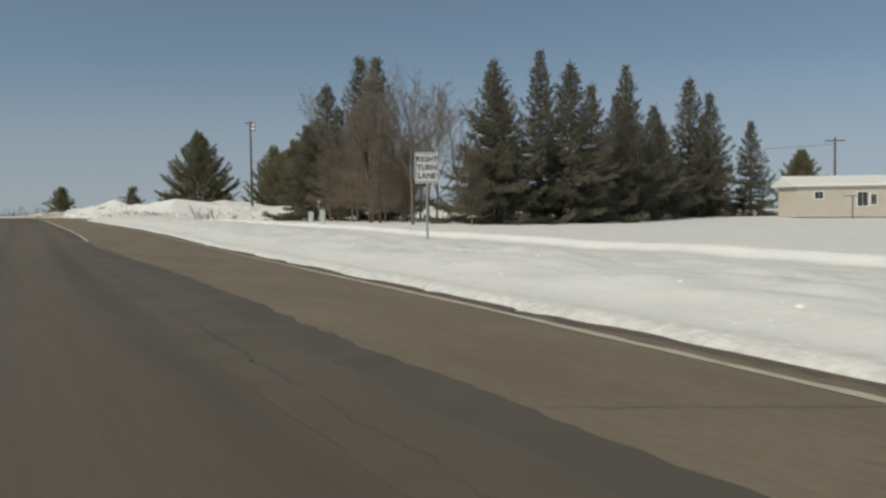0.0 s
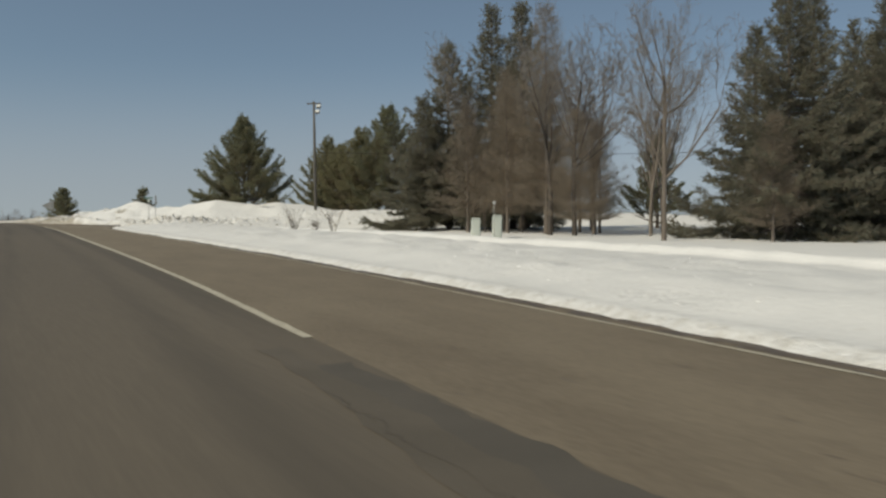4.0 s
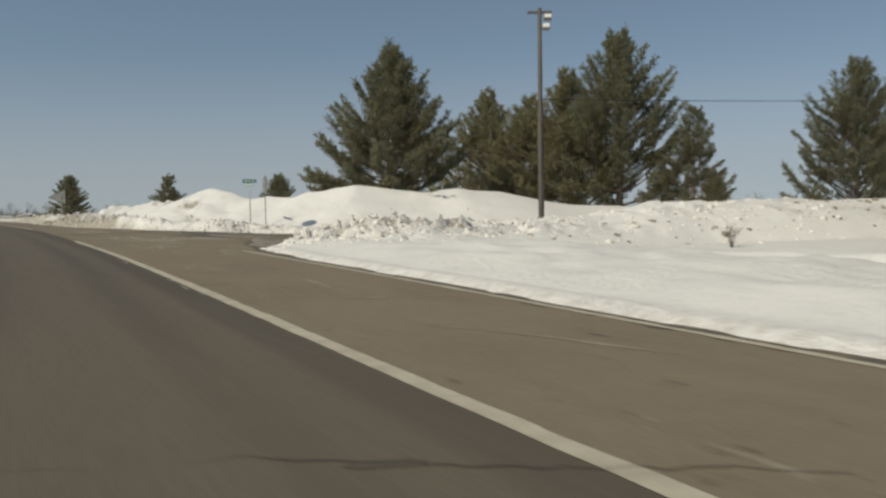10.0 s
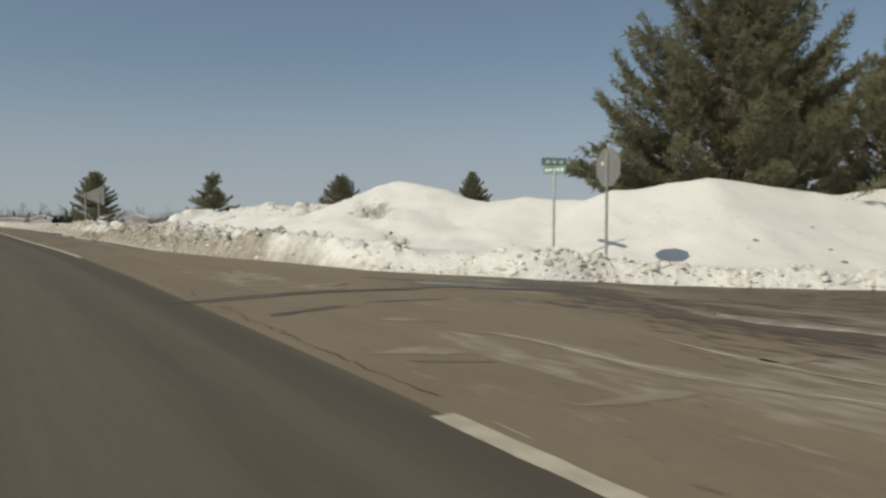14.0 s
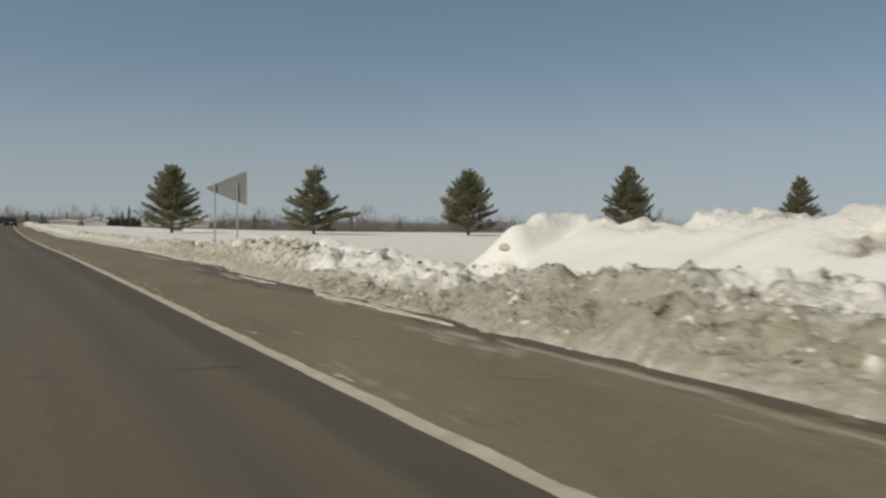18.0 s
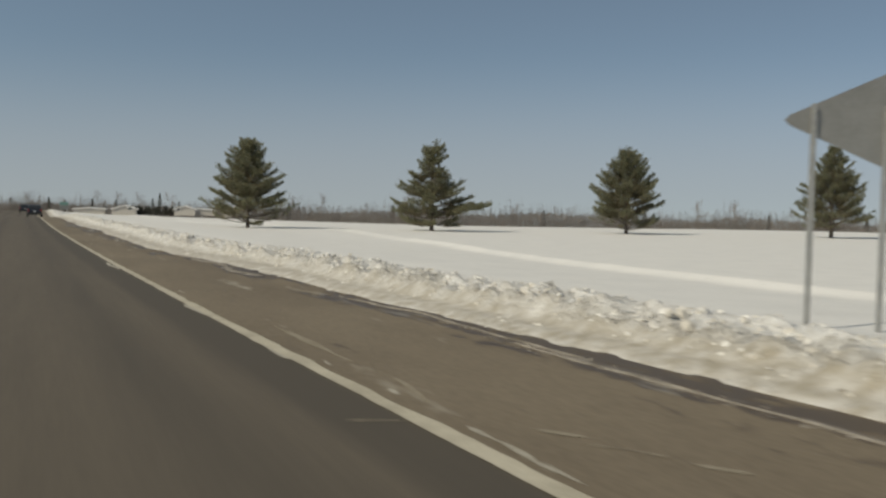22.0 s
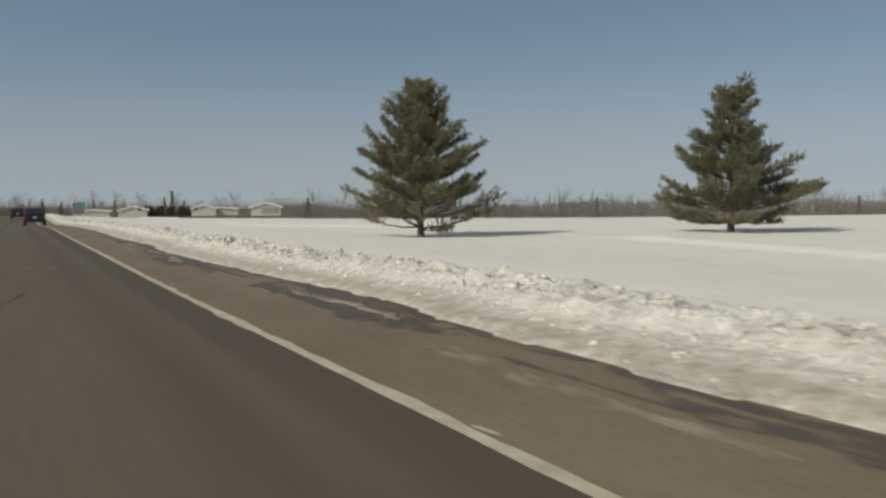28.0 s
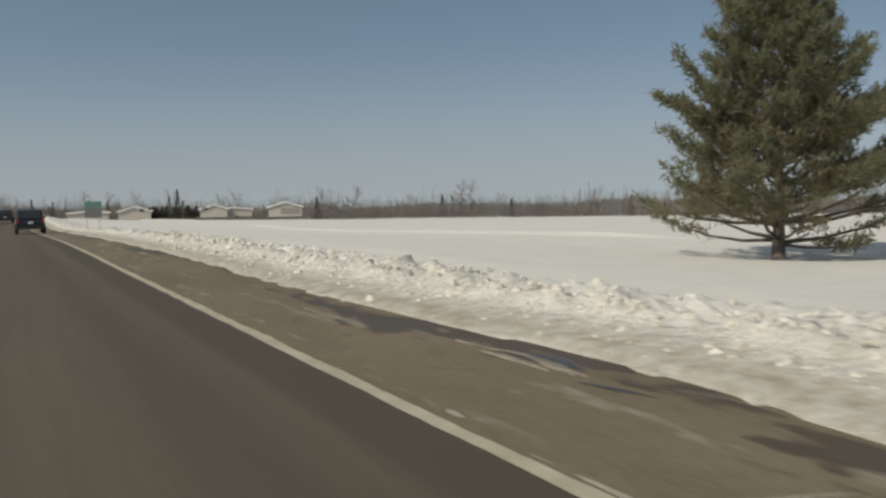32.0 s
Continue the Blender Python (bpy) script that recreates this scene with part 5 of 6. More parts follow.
for x, y, me, top, h, turn, label in (
        (37.7, 136.2, P2, 9.7, 11.0, 0, "dark green rounded pine behind the light pole"),
        (39.1, 121.1, P3, 12.5, 12.6, 40, "tall dense green pine with a rounded top"),
        (36.2, 127.8, P2, 8.4, 11.0, 100, "dense olive green pine in a clump"),
        (37.0, 124.2, P2, 9.8, 11.0, 200, "dense olive green pine in a clump"),
        (40.7, 115.6, P4, 7.1, 11.4, 90, "open-crowned green pine at the end of a clump"),
        (36.3, 100.2, P3, 7.6, 12.6, 220, "green pine standing behind the near snow bank"),
        (58, 131, P2, 3.4, 11.0, 30, "small far green pine"),
        (42, 80, P4, 6.6, 11.4, 150, "green pine behind the bare trees"),
        (81.5, 74, P2, 6.4, 11.0, 60, "green pine behind the mobile home"),
        (107, 95.4, P4, 8.2, 11.4, 240, "green pine behind the mobile home"),
        (30, 135, P2, 3.2, 11.0, 300, "small green pine behind the snow bank")):
    plant("pine_tree", me, x, y, label, "tree", "pines by the side road", (top + 0.6) / h, turn, z=-0.6)
for x, y, base, h, clear, crown, opts, turn, label in (
        (16.8, 245.3, -1.72, 8.02, 0.6, [(0, 2.2), (1.1, 3.4), (2.1, 4.1), (3.2, 4.2), (4.3, 3.5), (5.3, 2.8), (6.4, 2.0), (7.5, 1.15), (8.02, 0.5)], dict(whorl=0.60, bare_below=0.7, inner=0.45, per=9, node=0.18, rise=(3, 44), curl=0.26, uneven=(0.7, 1.08), brush=0.23), 20, "large green pine with a short visible trunk in the snow"),
        (33.0, 240.0, -1.40, 7.5, 0.3, [(0, 3.6), (0.7, 4.1), (1.8, 4.1), (2.7, 3.8), (3.5, 3.4), (4.5, 2.4), (5.2, 1.8), (5.8, 1.25), (6.9, 1.3), (7.5, 0.9)], dict(whorl=0.60, rise=(-7, 40), curl=0.24, bare_below=0.0, per=8, node=0.18, inner=0.42, limbs=((-0.25, 1.4, 5.6),), skip=0.14, uneven=(0.62, 1.12)), 0, "green pine with spreading layered branches low over the snow"),
        (52.7, 236.6, -1.83, 7.93, 0.4, [(0, 2.9), (0.5, 3.3), (1.4, 3.5), (2.4, 3.5), (3.4, 3.7), (4.4, 3.4), (5.3, 3.1), (6.3, 2.4), (7.3, 1.5), (7.93, 0.7)], dict(whorl=0.58, rise=(2, 50), per=9, node=0.18, inner=0.4), 0, "rounded green pine standing alone in the snow field"),
        (72.3, 229.0, -2.05, 9.25, 0.8, [(0, 2.0), (1.1, 2.9), (2.1, 4.2), (3.1, 4.0), (4.4, 3.3), (5.3, 3.2), (6.3, 2.5), (7.6, 1.5), (8.6, 0.7), (9.25, 0.25)], dict(whorl=0.62, rise=(6, 45), per=8, node=0.18, inner=0.4), 0, "pointed green pine with a short trunk in the snow field"),
        (93.8, 220.6, -2.2, 8.1, 0.5, shape(CONE, 8.1, 3.9), dict(whorl=0.62, per=8, node=0.19, inner=0.42, rise=(4, 46)), 0, "green pine standing alone in the snow field")):
    plant("field_pine", pine(h, 31 + int(x), crown, clear, **opts), x, y, label, "tree", "row of field pines", 1.0, turn, z=base)

# ---- signs and poles ----
def post_sign(name, x, y, base, label, category, turn):
    return thing(name, Matrix.Translation((x, y, base)) @ pose(0, 0, 0, 0, 0, turn), label, category)


t = post_sign("lane_sign", 7.32, 24.4, 0.0, "white rectangular turn lane sign with black words on a steel post", "road sign", -9)
part("post", box("post", 0.06, 0.045, 3.05, STEEL, 0.006, (0, 0.03, 1.25)), t)
panel = part("panel", outline("panel", rounded(0.76, 0.92, 0.05), 0.006, SIGN_WHITE), t, "white panel with black border", Matrix.Translation((0, -0.01, 2.33)))
for sx_, sz_, w_, h_ in ((0, 0.42, 0.68, 0.016), (0, -0.42, 0.68, 0.016), (0.345, 0, 0.016, 0.80), (-0.345, 0, 0.016, 0.80)):
    part("border", box("border", w_, 0.004, h_, BLACK, 0.0), panel, "", Matrix.Translation((sx_, -0.006, sz_)))
for i, word in enumerate(("RIGHT", "TURN", "LANE")):
    part("letters", letters(word, 0.235, BLACK), panel, "black letters " + word, Matrix.Translation((0, -0.006, 0.25 - 0.25 * i)) @ pose(0, 0, 0, 90, 0, 0))

t = post_sign("stop_sign", 13.05, 118.8, snow_at(13.05, 118.8) - 0.1, "grey back of an octagonal sign on a steel post", "road sign", 90)
part("post", box("post", 0.06, 0.045, 2.85, STEEL, 0.006, (0, 0, 1.32)), t)
octo = [(0.45 / math.cos(radians(22.5)) * math.cos(radians(22.5 + 45 * i)), 0.45 / math.cos(radians(22.5)) * math.sin(radians(22.5 + 45 * i))) for i in range(8)]
pl = part("panel", outline("panel", octo, 0.006, ALU), t, "grey aluminium back", Matrix.Translation((0, -0.03, 2.4)))
part("sticker", box("sticker", 0.09, 0.003, 0.09, SIGN_WHITE, 0), pl, "small white sticker", Matrix.Translation((0.2, 0.006, 0.1)))
for dz in (-0.2, 0.2):
    part("bolt", rod("bolt", 0.014, 0.012, 0.02, STEEL, 6), pl, "", Matrix.Translation((0, 0.003, dz)) @ pose(0, 0, 0, -90, 0, 0))

t = post_sign("street_sign", 12.72, 120.5, snow_at(12.72, 120.5) - 0.1, "two crossed green street name blades on a steel post", "street sign", 0)
part("post", rod("post", 0.032, 0.030, 2.45, STEEL), t)
for i, (turn, z_) in enumerate(((90, 2.42), (0, 2.62))):
    b = part("blade", outline("blade", rounded(0.98 if i == 0 else 0.78, 0.2, 0.02), 0.006, GREEN), t, "green blade with white lettering bars", Matrix.Translation((0, 0, z_)) @ pose(0, 0, 0, 0, 0, turn))
    for face in (-1, 1):
        for k in range(5 if i == 0 else 3):
            part("lettering", box("lettering", 0.12, 0.003, 0.085, SIGN_WHITE, 0), b, "", Matrix.Translation(((-0.34 if i == 0 else -0.2) + (0.17 if i == 0 else 0.2) * k, 0.005 * face, 0)))
    part("clamp", box("clamp", 0.05, 0.05, 0.05, STEEL, 0.005), t, "", Matrix.Translation((0, 0, z_ - 0.11)))

t = post_sign("pennant_sign", 7.52, 169.75, -0.58, "grey back of a triangular pennant sign on two steel posts", "road sign", -19)
part("panel", outline("panel", [(0.83, 0.72), (0.76, 0.70), (-0.72, 0.06), (-0.78, 0.0), (-0.72, -0.06), (0.76, -0.66), (0.83, -0.68), (0.85, -0.6), (0.85, 0.64)], 0.006, ALU), t, "plain grey aluminium back", Matrix.Translation((0, 0.03, 2.70)))
for bx in (-0.44, 0.46):
    part("post", box("post", 0.06, 0.05, 2.95, STEEL, 0.006, (bx, -0.005, 1.42)), t)
    for bz in (2.60, 2.80):
        part("bolt", rod("bolt", 0.014, 0.012, 0.03, STEEL, 6), t, "", Matrix.Translation((bx, -0.03, bz)) @ pose(0, 0, 0, 90, 0, 0))

t = post_sign("guide_sign", 2.4, 286.5, snow_at(2.4, 286.5) - 0.15, "green guide sign over a pale panel on white posts", "road sign", 4)
part("panel", outline("panel", rounded(1.0, 0.42, 0.04), 0.01, GREEN), t, "green panel", Matrix.Translation((0, -0.04, 1.55)))
part("panel", outline("panel", rounded(1.0, 0.55, 0.04), 0.01, ALU), t, "pale grey panel", Matrix.Translation((0, -0.04, 1.04)))
for dx in (-0.35, 0.35):
    part("post", box("post", 0.09, 0.07, 1.8, TRIM, 0.006, (dx, 0.02, 0.85)), t)

# light pole
t = thing("light_pole", Matrix.Translation((27.75, 114.2, -0.5)), "tall dark pole with a crossarm and two floodlights", "light pole")
part("pole", rod("pole", 0.17, 0.11, 12.5, POLE, 14), t)
arm = part("crossarm", box("crossarm", 1.35, 0.12, 0.14, POLE, 0.01), t, "", Matrix.Translation((0, 0, 12.25)) @ pose(0, 0, 0, 0, 0, -30))
for dx, dz in ((0.42, -0.28), (0.30, -0.82)):
    fl = part("floodlight", box("floodlight", 0.42, 0.34, 0.30, STEEL, 0.03), t, "grey floodlight", Matrix.Translation((dx, -0.2, 12.25 + dz)) @ pose(0, 0, 0, -25, 0, -30))
    part("lens", box("lens", 0.36, 0.012, 0.24, SIGN_WHITE, 0.004), fl, "pale lens", Matrix.Translation((0, -0.176, 0)))
part("bracket", box("bracket", 0.5, 0.06, 0.06, POLE, 0.006), t, "", Matrix.Translation((0.22, -0.05, 11.4)) @ pose(0, 0, 0, 0, 0, -30))


def cable(name, p, q, sag, r, label):
    n = 16
    pts = [(Vector(p).lerp(Vector(q), i / n) - Vector((0, 0, sag * 4 * (i / n) * (1 - i / n)))) for i in range(n + 1)]
    v, f = tubes([(*pts[i], *pts[i + 1], r, r) for i in range(n)], 5)
    return tagged(new(name, mesh_from(name, v, f, BLACK)), label, "cable")


t = thing("utility_pole", Matrix.Translation((88.6, 75, -1.0)), "wooden utility pole with a crossarm behind the mobile home", "utility pole")
part("pole", rod("pole", 0.16, 0.12, 9.4, POLE, 12), t)
part("crossarm", box("crossarm", 2.4, 0.12, 0.14, POLE, 0.01), t, "", Matrix.Translation((0, 0, 9.0)) @ pose(0, 0, 0, 0, 0, -28))
cable("cable", (27.75, 114.2, 6.9), (88.6, 75, 7.6), 0.9, 0.02, "thin dark overhead cable between the poles")

# utility pedestals
for x, y, h in ((18.9, 67.3, 0.98), (19.35, 66.0, 1.12)):
    t = thing("utility_cabinet", Matrix.Translation((x, y, snow_at(x, y) - 0.05)) @ pose(0, 0, 0, 0, -5 if h < 0.8 else 2, -20), "pale green metal utility pedestal standing in the snow", "utility box", "utility pedestals")
    part("body", box("body", 0.42, 0.42, h, BOX, 0.03, (0, 0, h / 2)), t)
    part("cap", box("cap", 0.44, 0.44, 0.10, BOX, 0.04, (0, 0, h + 0.03)), t)
    part("door", box("door", 0.34, 0.02, h * 0.7, BOX, 0.008, (0, -0.215, h * 0.5)), t)
t = thing("marker_post", Matrix.Translation((18.9, 65.5, snow_at(18.9, 65.5))), "thin marker stake with a small white plate", "marker")
part("stake", rod("stake", 0.015, 0.015, 1.75, STEEL, 6), t)
part("plate", box("plate", 0.14, 0.02, 0.14, SIGN_WHITE, 0.005, (0, -0.02, 1.75)), t)

# ---- mobile home ----
HX, HY, HZ = 61.4, 57.2, -0.55
t = thing("mobile_home", Matrix.Translation((HX, HY, HZ)) @ pose(0, 0, 0, 0, 0, -27.9), "beige mobile home with a snow-covered low roof", "house")
part("wall", box("wall", 18, 4.6, 2.75, SIDING, 0.02, (9, 2.3, 1.37)), t, "beige horizontal siding")
for k in range(9):
    part("siding_board", box("siding_board", 17.96, 0.02, 0.27, SIDING, 0.006, (9, -0.008, 0.25 + 0.29 * k)), t)
part("roof", outline("roof", [(-0.35, 2.72), (-0.35, 2.9), (2.6, 3.75), (5.5, 2.9), (5.5, 2.72)], 18.8, SNOW, 0.03), t, "low gable roof under snow", Matrix.Translation((9, 0, 0)) @ pose(0, 0, 0, 0, 0, 90))
for wx, wz, ww_, wh_ in ((1.95, 1.95, 0.75, 0.62), (5.9, 1.55, 0.95, 1.25), (6.9, 1.5, 0.5, 0.9)):
    win = part("window", box("window", ww_ + 0.2, 0.05, wh_ + 0.2, TRIM, 0.01, (wx, -0.03, wz)), t, "white framed window")
    part("pane", box("pane", ww_ * 0.46, 0.02, wh_, DARKGLASS, 0.003, (wx - ww_ * 0.25, -0.055, wz)), win)
    part("pane", box("pane", ww_ * 0.46, 0.02, wh_, DARKGLASS, 0.003, (wx + ww_ * 0.25, -0.055, wz)), win)
t = thing("clothesline_post", Matrix.Translation((60.2, 50.5, snow_at(60.2, 50.5))), "thin T-shaped clothesline post in the snow", "post")
part("pole", rod("pole", 0.05, 0.05, 1.9, POLE, 8), t)
part("arm", box("arm", 1.5, 0.07, 0.07, POLE, 0.008, (0, 0, 1.9)), t, "", pose(0, 0, 0, 0, 0, -28))

# ---- far houses and garage ----
PALE = material("pale_siding", (0.40, 0.375, 0.34), (0.47, 0.44, 0.40), 1.0, 0.8, 0.0)


def far_house(x, y, z, turn, w, d, h, rise, label, door=None, windows=()):
    t = thing("house", Matrix.Translation((x, y, z)) @ pose(0, 0, 0, 0, 0, turn), label, "house", "far houses")
    part("wall", outline("wall", [(-w / 2, -0.5), (w / 2, -0.5), (w / 2, h), (0, h + rise), (-w / 2, h)], d, PALE), t, "", Matrix.Translation((0, d / 2, 0)))
    for s in (-1, 1):
        k = math.hypot(w / 2 + 0.4, rise * (w / 2 + 0.4) / (w / 2))
        a = math.degrees(math.atan2(rise, w / 2))
        part("roof", box("roof", k, d + 0.8, 0.22, SNOW, 0.04), t, "roof slope under snow", Matrix.Translation((s * (w / 4 + 0.2), d / 2, h + rise / 2 - 0.1)) @ pose(0, 0, 0, 0, s * a, 0))
    if door:
        part("garage_door", box("garage_door", door[1], 0.1, door[2], ROOF, 0.01, (door[0], -0.04, door[2] / 2)), t, "dark wide garage door")
    for wx in windows:
        win = part("window", box("window", 1.3, 0.08, 1.1, TRIM, 0.01, (wx, -0.04, 1.5)), t)
        part("pane", box("pane", 1.1, 0.04, 0.9, DARKGLASS, 0.0, (wx, -0.09, 1.5)), win)
    return t


far_house(48.3, 405, -3.55, -16, 6.6, 8, 1.5, 1.0, "white gabled garage with a dark open door", (1.0, 3.8, 1.3))
far_house(21.6, 424, -3.65, -10, 6.4, 8, 1.25, 0.95, "pale gabled house behind a snow bank", None, (1.5,))
far_house(37.5, 422, -3.65, -12, 5.6, 8, 1.3, 0.95, "pale gabled house with a long low wing", None, (-1.8,))
far_house(42.0, 424, -3.65, -12, 8.0, 6, 1.1, 0.4, "long low white shed", None, ())
far_house(13.0, 430, -3.65, -8, 8.0, 6, 1.1, 0.35, "long low white shed behind a snow bank", None, ())
H1 = spruce(4.0, 1.5, 61, 0.1, FARHEDGE, 0.05, 5, 0.2, 0.3, 0.3)
H2 = spruce(8.6, 1.5, 62, 0.1, FARHEDGE, 0.05, 5, 0.12, 0.26, 0.4)
for i in range(16):
    hx = 24.0 + 0.95 * i + random.uniform(-0.3, 0.3)
    plant("hedge_shrub", H1[:2], hx, 428 + random.uniform(-4, 2), "dark clipped evergreen shrub between far houses", "shrub", "evergreen shrubs", random.uniform(0.40, 0.62), random.uniform(0, 360), z=-3.85)
for hx, hy, s in ((33.0, 440, 1.6), (15, 452, 1.1), (8, 470, 1.0), (3.5, 480, 1.2), (30.5, 436, 1.2)):
    plant("far_spruce", H2, hx, hy, "far dark spruce behind the houses", "tree", "far spruces", 0.45 * s, hx * 40, z=-4.0)

# ---- far woods ----
def woods():
    rng = np.random.default_rng(77)
    segs = []
    A, D, Nn = np.array([145.0, 470.0]), np.array([0.6612, -0.7502]), np.array([0.7502, 0.6612])
    n = 8500
    s = rng.uniform(-330, 330, n)
    dpt = rng.uniform(0, 26, n) ** 1.0
    wave = 1 + 0.35 * value_noise(s / 14.0, s * 0, 3) + 0.5 * (value_noise(s / 4.0, s * 0 + 5, 4) > 0.82)
    h = (2.0 + 3.4 * rng.uniform(0, 1, n) ** 1.8) * wave * 1.3 + 0.06 * dpt
    p = A + np.outer(s, D) + np.outer(dpt, Nn)
    base = field_z(p[:, 0], p[:, 1]) - 0.2
    for i in range(n):
        lx, ly = rng.normal(0, 0.10, 2) * h[i]
        segs.append((p[i, 0], p[i, 1], base[i], p[i, 0] + lx, p[i, 1] + ly, base[i] + h[i], 0.05 + 0.04 * rng.uniform(), 0.015))
        for _ in range(3):
            k = rng.uniform(0.25, 0.9)
            q = (p[i, 0] + lx * k, p[i, 1] + ly * k, base[i] + h[i] * k)
            b = rng.normal(0, 0.55, 2)
            segs.append((*q, q[0] + b[0], q[1] + b[1], q[2] + rng.uniform(0.5, 1.3), 0.05, 0.015))
    m = 32000
    s, dpt = rng.uniform(-330, 330, m), rng.uniform(0, 26, m)
    p = A + np.outer(s, D) + np.outer(dpt, Nn)
    thick = 0.7 + 0.6 * value_noise(s / 14.0, s * 0, 3)
    base = field_z(p[:, 0], p[:, 1]) - 0.2 + 4.3 * thick * rng.uniform(0, 1, m) ** 1.15
    lean, tall = rng.normal(0, 0.55, (m, 2)), rng.uniform(0.8, 1.7, m)
    for i in range(m):
        segs.append((p[i, 0], p[i, 1], base[i], p[i, 0] + lean[i, 0], p[i, 1] + lean[i, 1], base[i] + tall[i], 0.11, 0.03))
    v, f = tubes(segs, 3)
    return mesh_from("far_woods", v, f, BRUSH)


tagged(new("far_woods", woods()), "belt of far leafless grey-brown brush along the field's edge", "woods", kind="stuff")
A_, D_, N_ = Vector((145, 470)), Vector((0.6612, -0.7502)), Vector((0.7502, 0.6612))
BT = bare(10.0, 90, 0.14, 0.2, 0.03, 0.6, BRUSH, BRUSH, 3, 0)
for i in range(44):
    s_ = -250 + i * 11.8 + random.uniform(-8, 8)
    q = A_ + D_ * s_ + N_ * random.uniform(2, 22)
    z_ = float(field_z(np.array(q.x), np.array(q.y)))
    if i % 3 == 0:
        plant("far_spruce", H2, q.x, q.y, "far narrow dark spruce above the brush", "tree", "far spruces", random.uniform(0.65, 1.1), s_, z=z_)
    else:
        plant("far_tree", BT, q.x, q.y, "far leafless tree above the brush", "tree", "far bare trees", random.uniform(0.6, 0.9), s_, z=z_)

# ---- weeds in the snow ----
def weed(x, y, h, seed, n=14):
    rng = np.random.default_rng(seed)
    segs = []
    for _ in range(n):
        a, l = rng.uniform(0, 6.28), h * rng.uniform(0.5, 1.0)
        tip = np.array([math.cos(a) * l * 0.45, math.sin(a) * l * 0.45, l])
        mid = tip * 0.5 + rng.normal(0, 0.04, 3)
        segs += [(0, 0, -0.1, *mid, 0.012, 0.008), (*mid, *tip, 0.008, 0.004)]
        for _ in range(3):
            segs.append((*(mid + (tip - mid) * rng.uniform()), *(tip + rng.normal(0, 0.16, 3)), 0.006, 0.003))
    v, f = tubes(segs, 3)
    ob = new("dry_shrub", mesh_from("dry_shrub", v, f, TWIG))
    ob.matrix_basis = Matrix.Translation((x, y, snow_at(x, y)))
    return tagged(ob, "small leafless brown shrub poking out of the snow", "shrub", "dry shrubs")


for x, y, h, sd in ((11.1, 72.1, 1.3, 1), (11.5, 67.8, 1.3, 2), (11.6, 70.4, 0.6, 3), (12.6, 76.8, 0.6, 5), (19.5, 92, 0.7, 7)):
    weed(x, y, h, sd)

# ---- vehicles ahead ----
def suv(y, u, label, paint):
    t = thing("car", Matrix.Translation((float(line_x(y)) + u, y, float(road_z(y)))) @ pose(0, 0, 0, 0, 0, 0.6), label, "car", "vehicles ahead")
    W2 = 0.89
    lower = outline("body", [(-2.2, 0.38), (-2.25, 0.75), (-2.18, 1.02), (0.9, 1.04), (2.15, 0.88), (2.25, 0.6), (2.2, 0.38)], 2 * W2, paint, 0.05)
    part("body", lower, t, "", pose(0, 0, 0, 0, 0, 90))
    part("cabin", outline("cabin", [(-2.12, 1.0), (-1.92, 1.62), (-1.7, 1.68), (0.1, 1.68), (0.95, 1.02)], 2 * W2 - 0.22, paint, 0.06), t, "", pose(0, 0, 0, 0, 0, 90))
    part("rear_window", outline("rear_window", rounded(1.25, 0.44, 0.1), 0.02, DARKGLASS), t, "dark rear window", Matrix.Translation((0, -2.035, 1.33)) @ pose(0, 0, 0, -18, 0, 0))
    for s in (-1, 1):
        part("side_window", outline("side_window", [(-1.75, 1.06), (-1.65, 1.56), (0.0, 1.56), (0.6, 1.06)], 0.02, DARKGLASS), t, "", Matrix.Translation((s * (W2 - 0.105), 0, 0)) @ pose(0, 0, 0, 0, 0, 90))
        part("tail_light", box("tail_light", 0.16, 0.06, 0.34, RED, 0.02), t, "red tail light", Matrix.Translation((s * 0.78, -2.22, 0.95)))
        part("mirror", box("mirror", 0.2, 0.1, 0.14, paint, 0.03), t, "", Matrix.Translation((s * 0.98, 0.55, 1.1)))
        for wy in (-1.35, 1.4):
            wh = part("wheel", rod("wheel", 0.35, 0.35, 0.22, RUBBER, 20), t, "black tyre", Matrix.Translation((s * 0.86 - 0.11, wy, 0.35)) @ pose(0, 0, 0, 0, 90, 0))
            part("rim", rod("rim", 0.2, 0.2, 0.235, STEEL, 12), wh, "", Matrix.Translation((0, 0, -0.005)))
    part("bumper", box("bumper", 1.76, 0.16, 0.24, BLACK, 0.05), t, "dark rear bumper", Matrix.Translation((0, -2.24, 0.5)))
    part("plate", box("plate", 0.32, 0.02, 0.16, SIGN_WHITE, 0.004), t, "pale licence plate", Matrix.Translation((0, -2.27, 0.82)))


suv(296.0, -0.55, "dark blue sport utility vehicle ahead on the lane", CARPAINT)
suv(352.0, -2.3, "dark vehicle far ahead on the lane", CARPAINT)

# ---- chunks of ploughed snow ----
WHITE_CHUNK = material("white_lump", (0.84, 0.83, 0.81), (0.74, 0.735, 0.72), 1.5, 0.75, 0.3, 14.0, dist=0.03)
PALE_CHUNK = material("pale_snow_chunk", (0.83, 0.82, 0.80), (0.74, 0.725, 0.69), 1.5, 0.75, 0.4, 14.0, dist=0.03, c=(0.62, 0.59, 0.53), island=True)
SOILED = material("soiled_snow", (0.40, 0.365, 0.305), (0.60, 0.57, 0.51), 2.0, 0.8, 0.5, 12.0, dist=0.03)


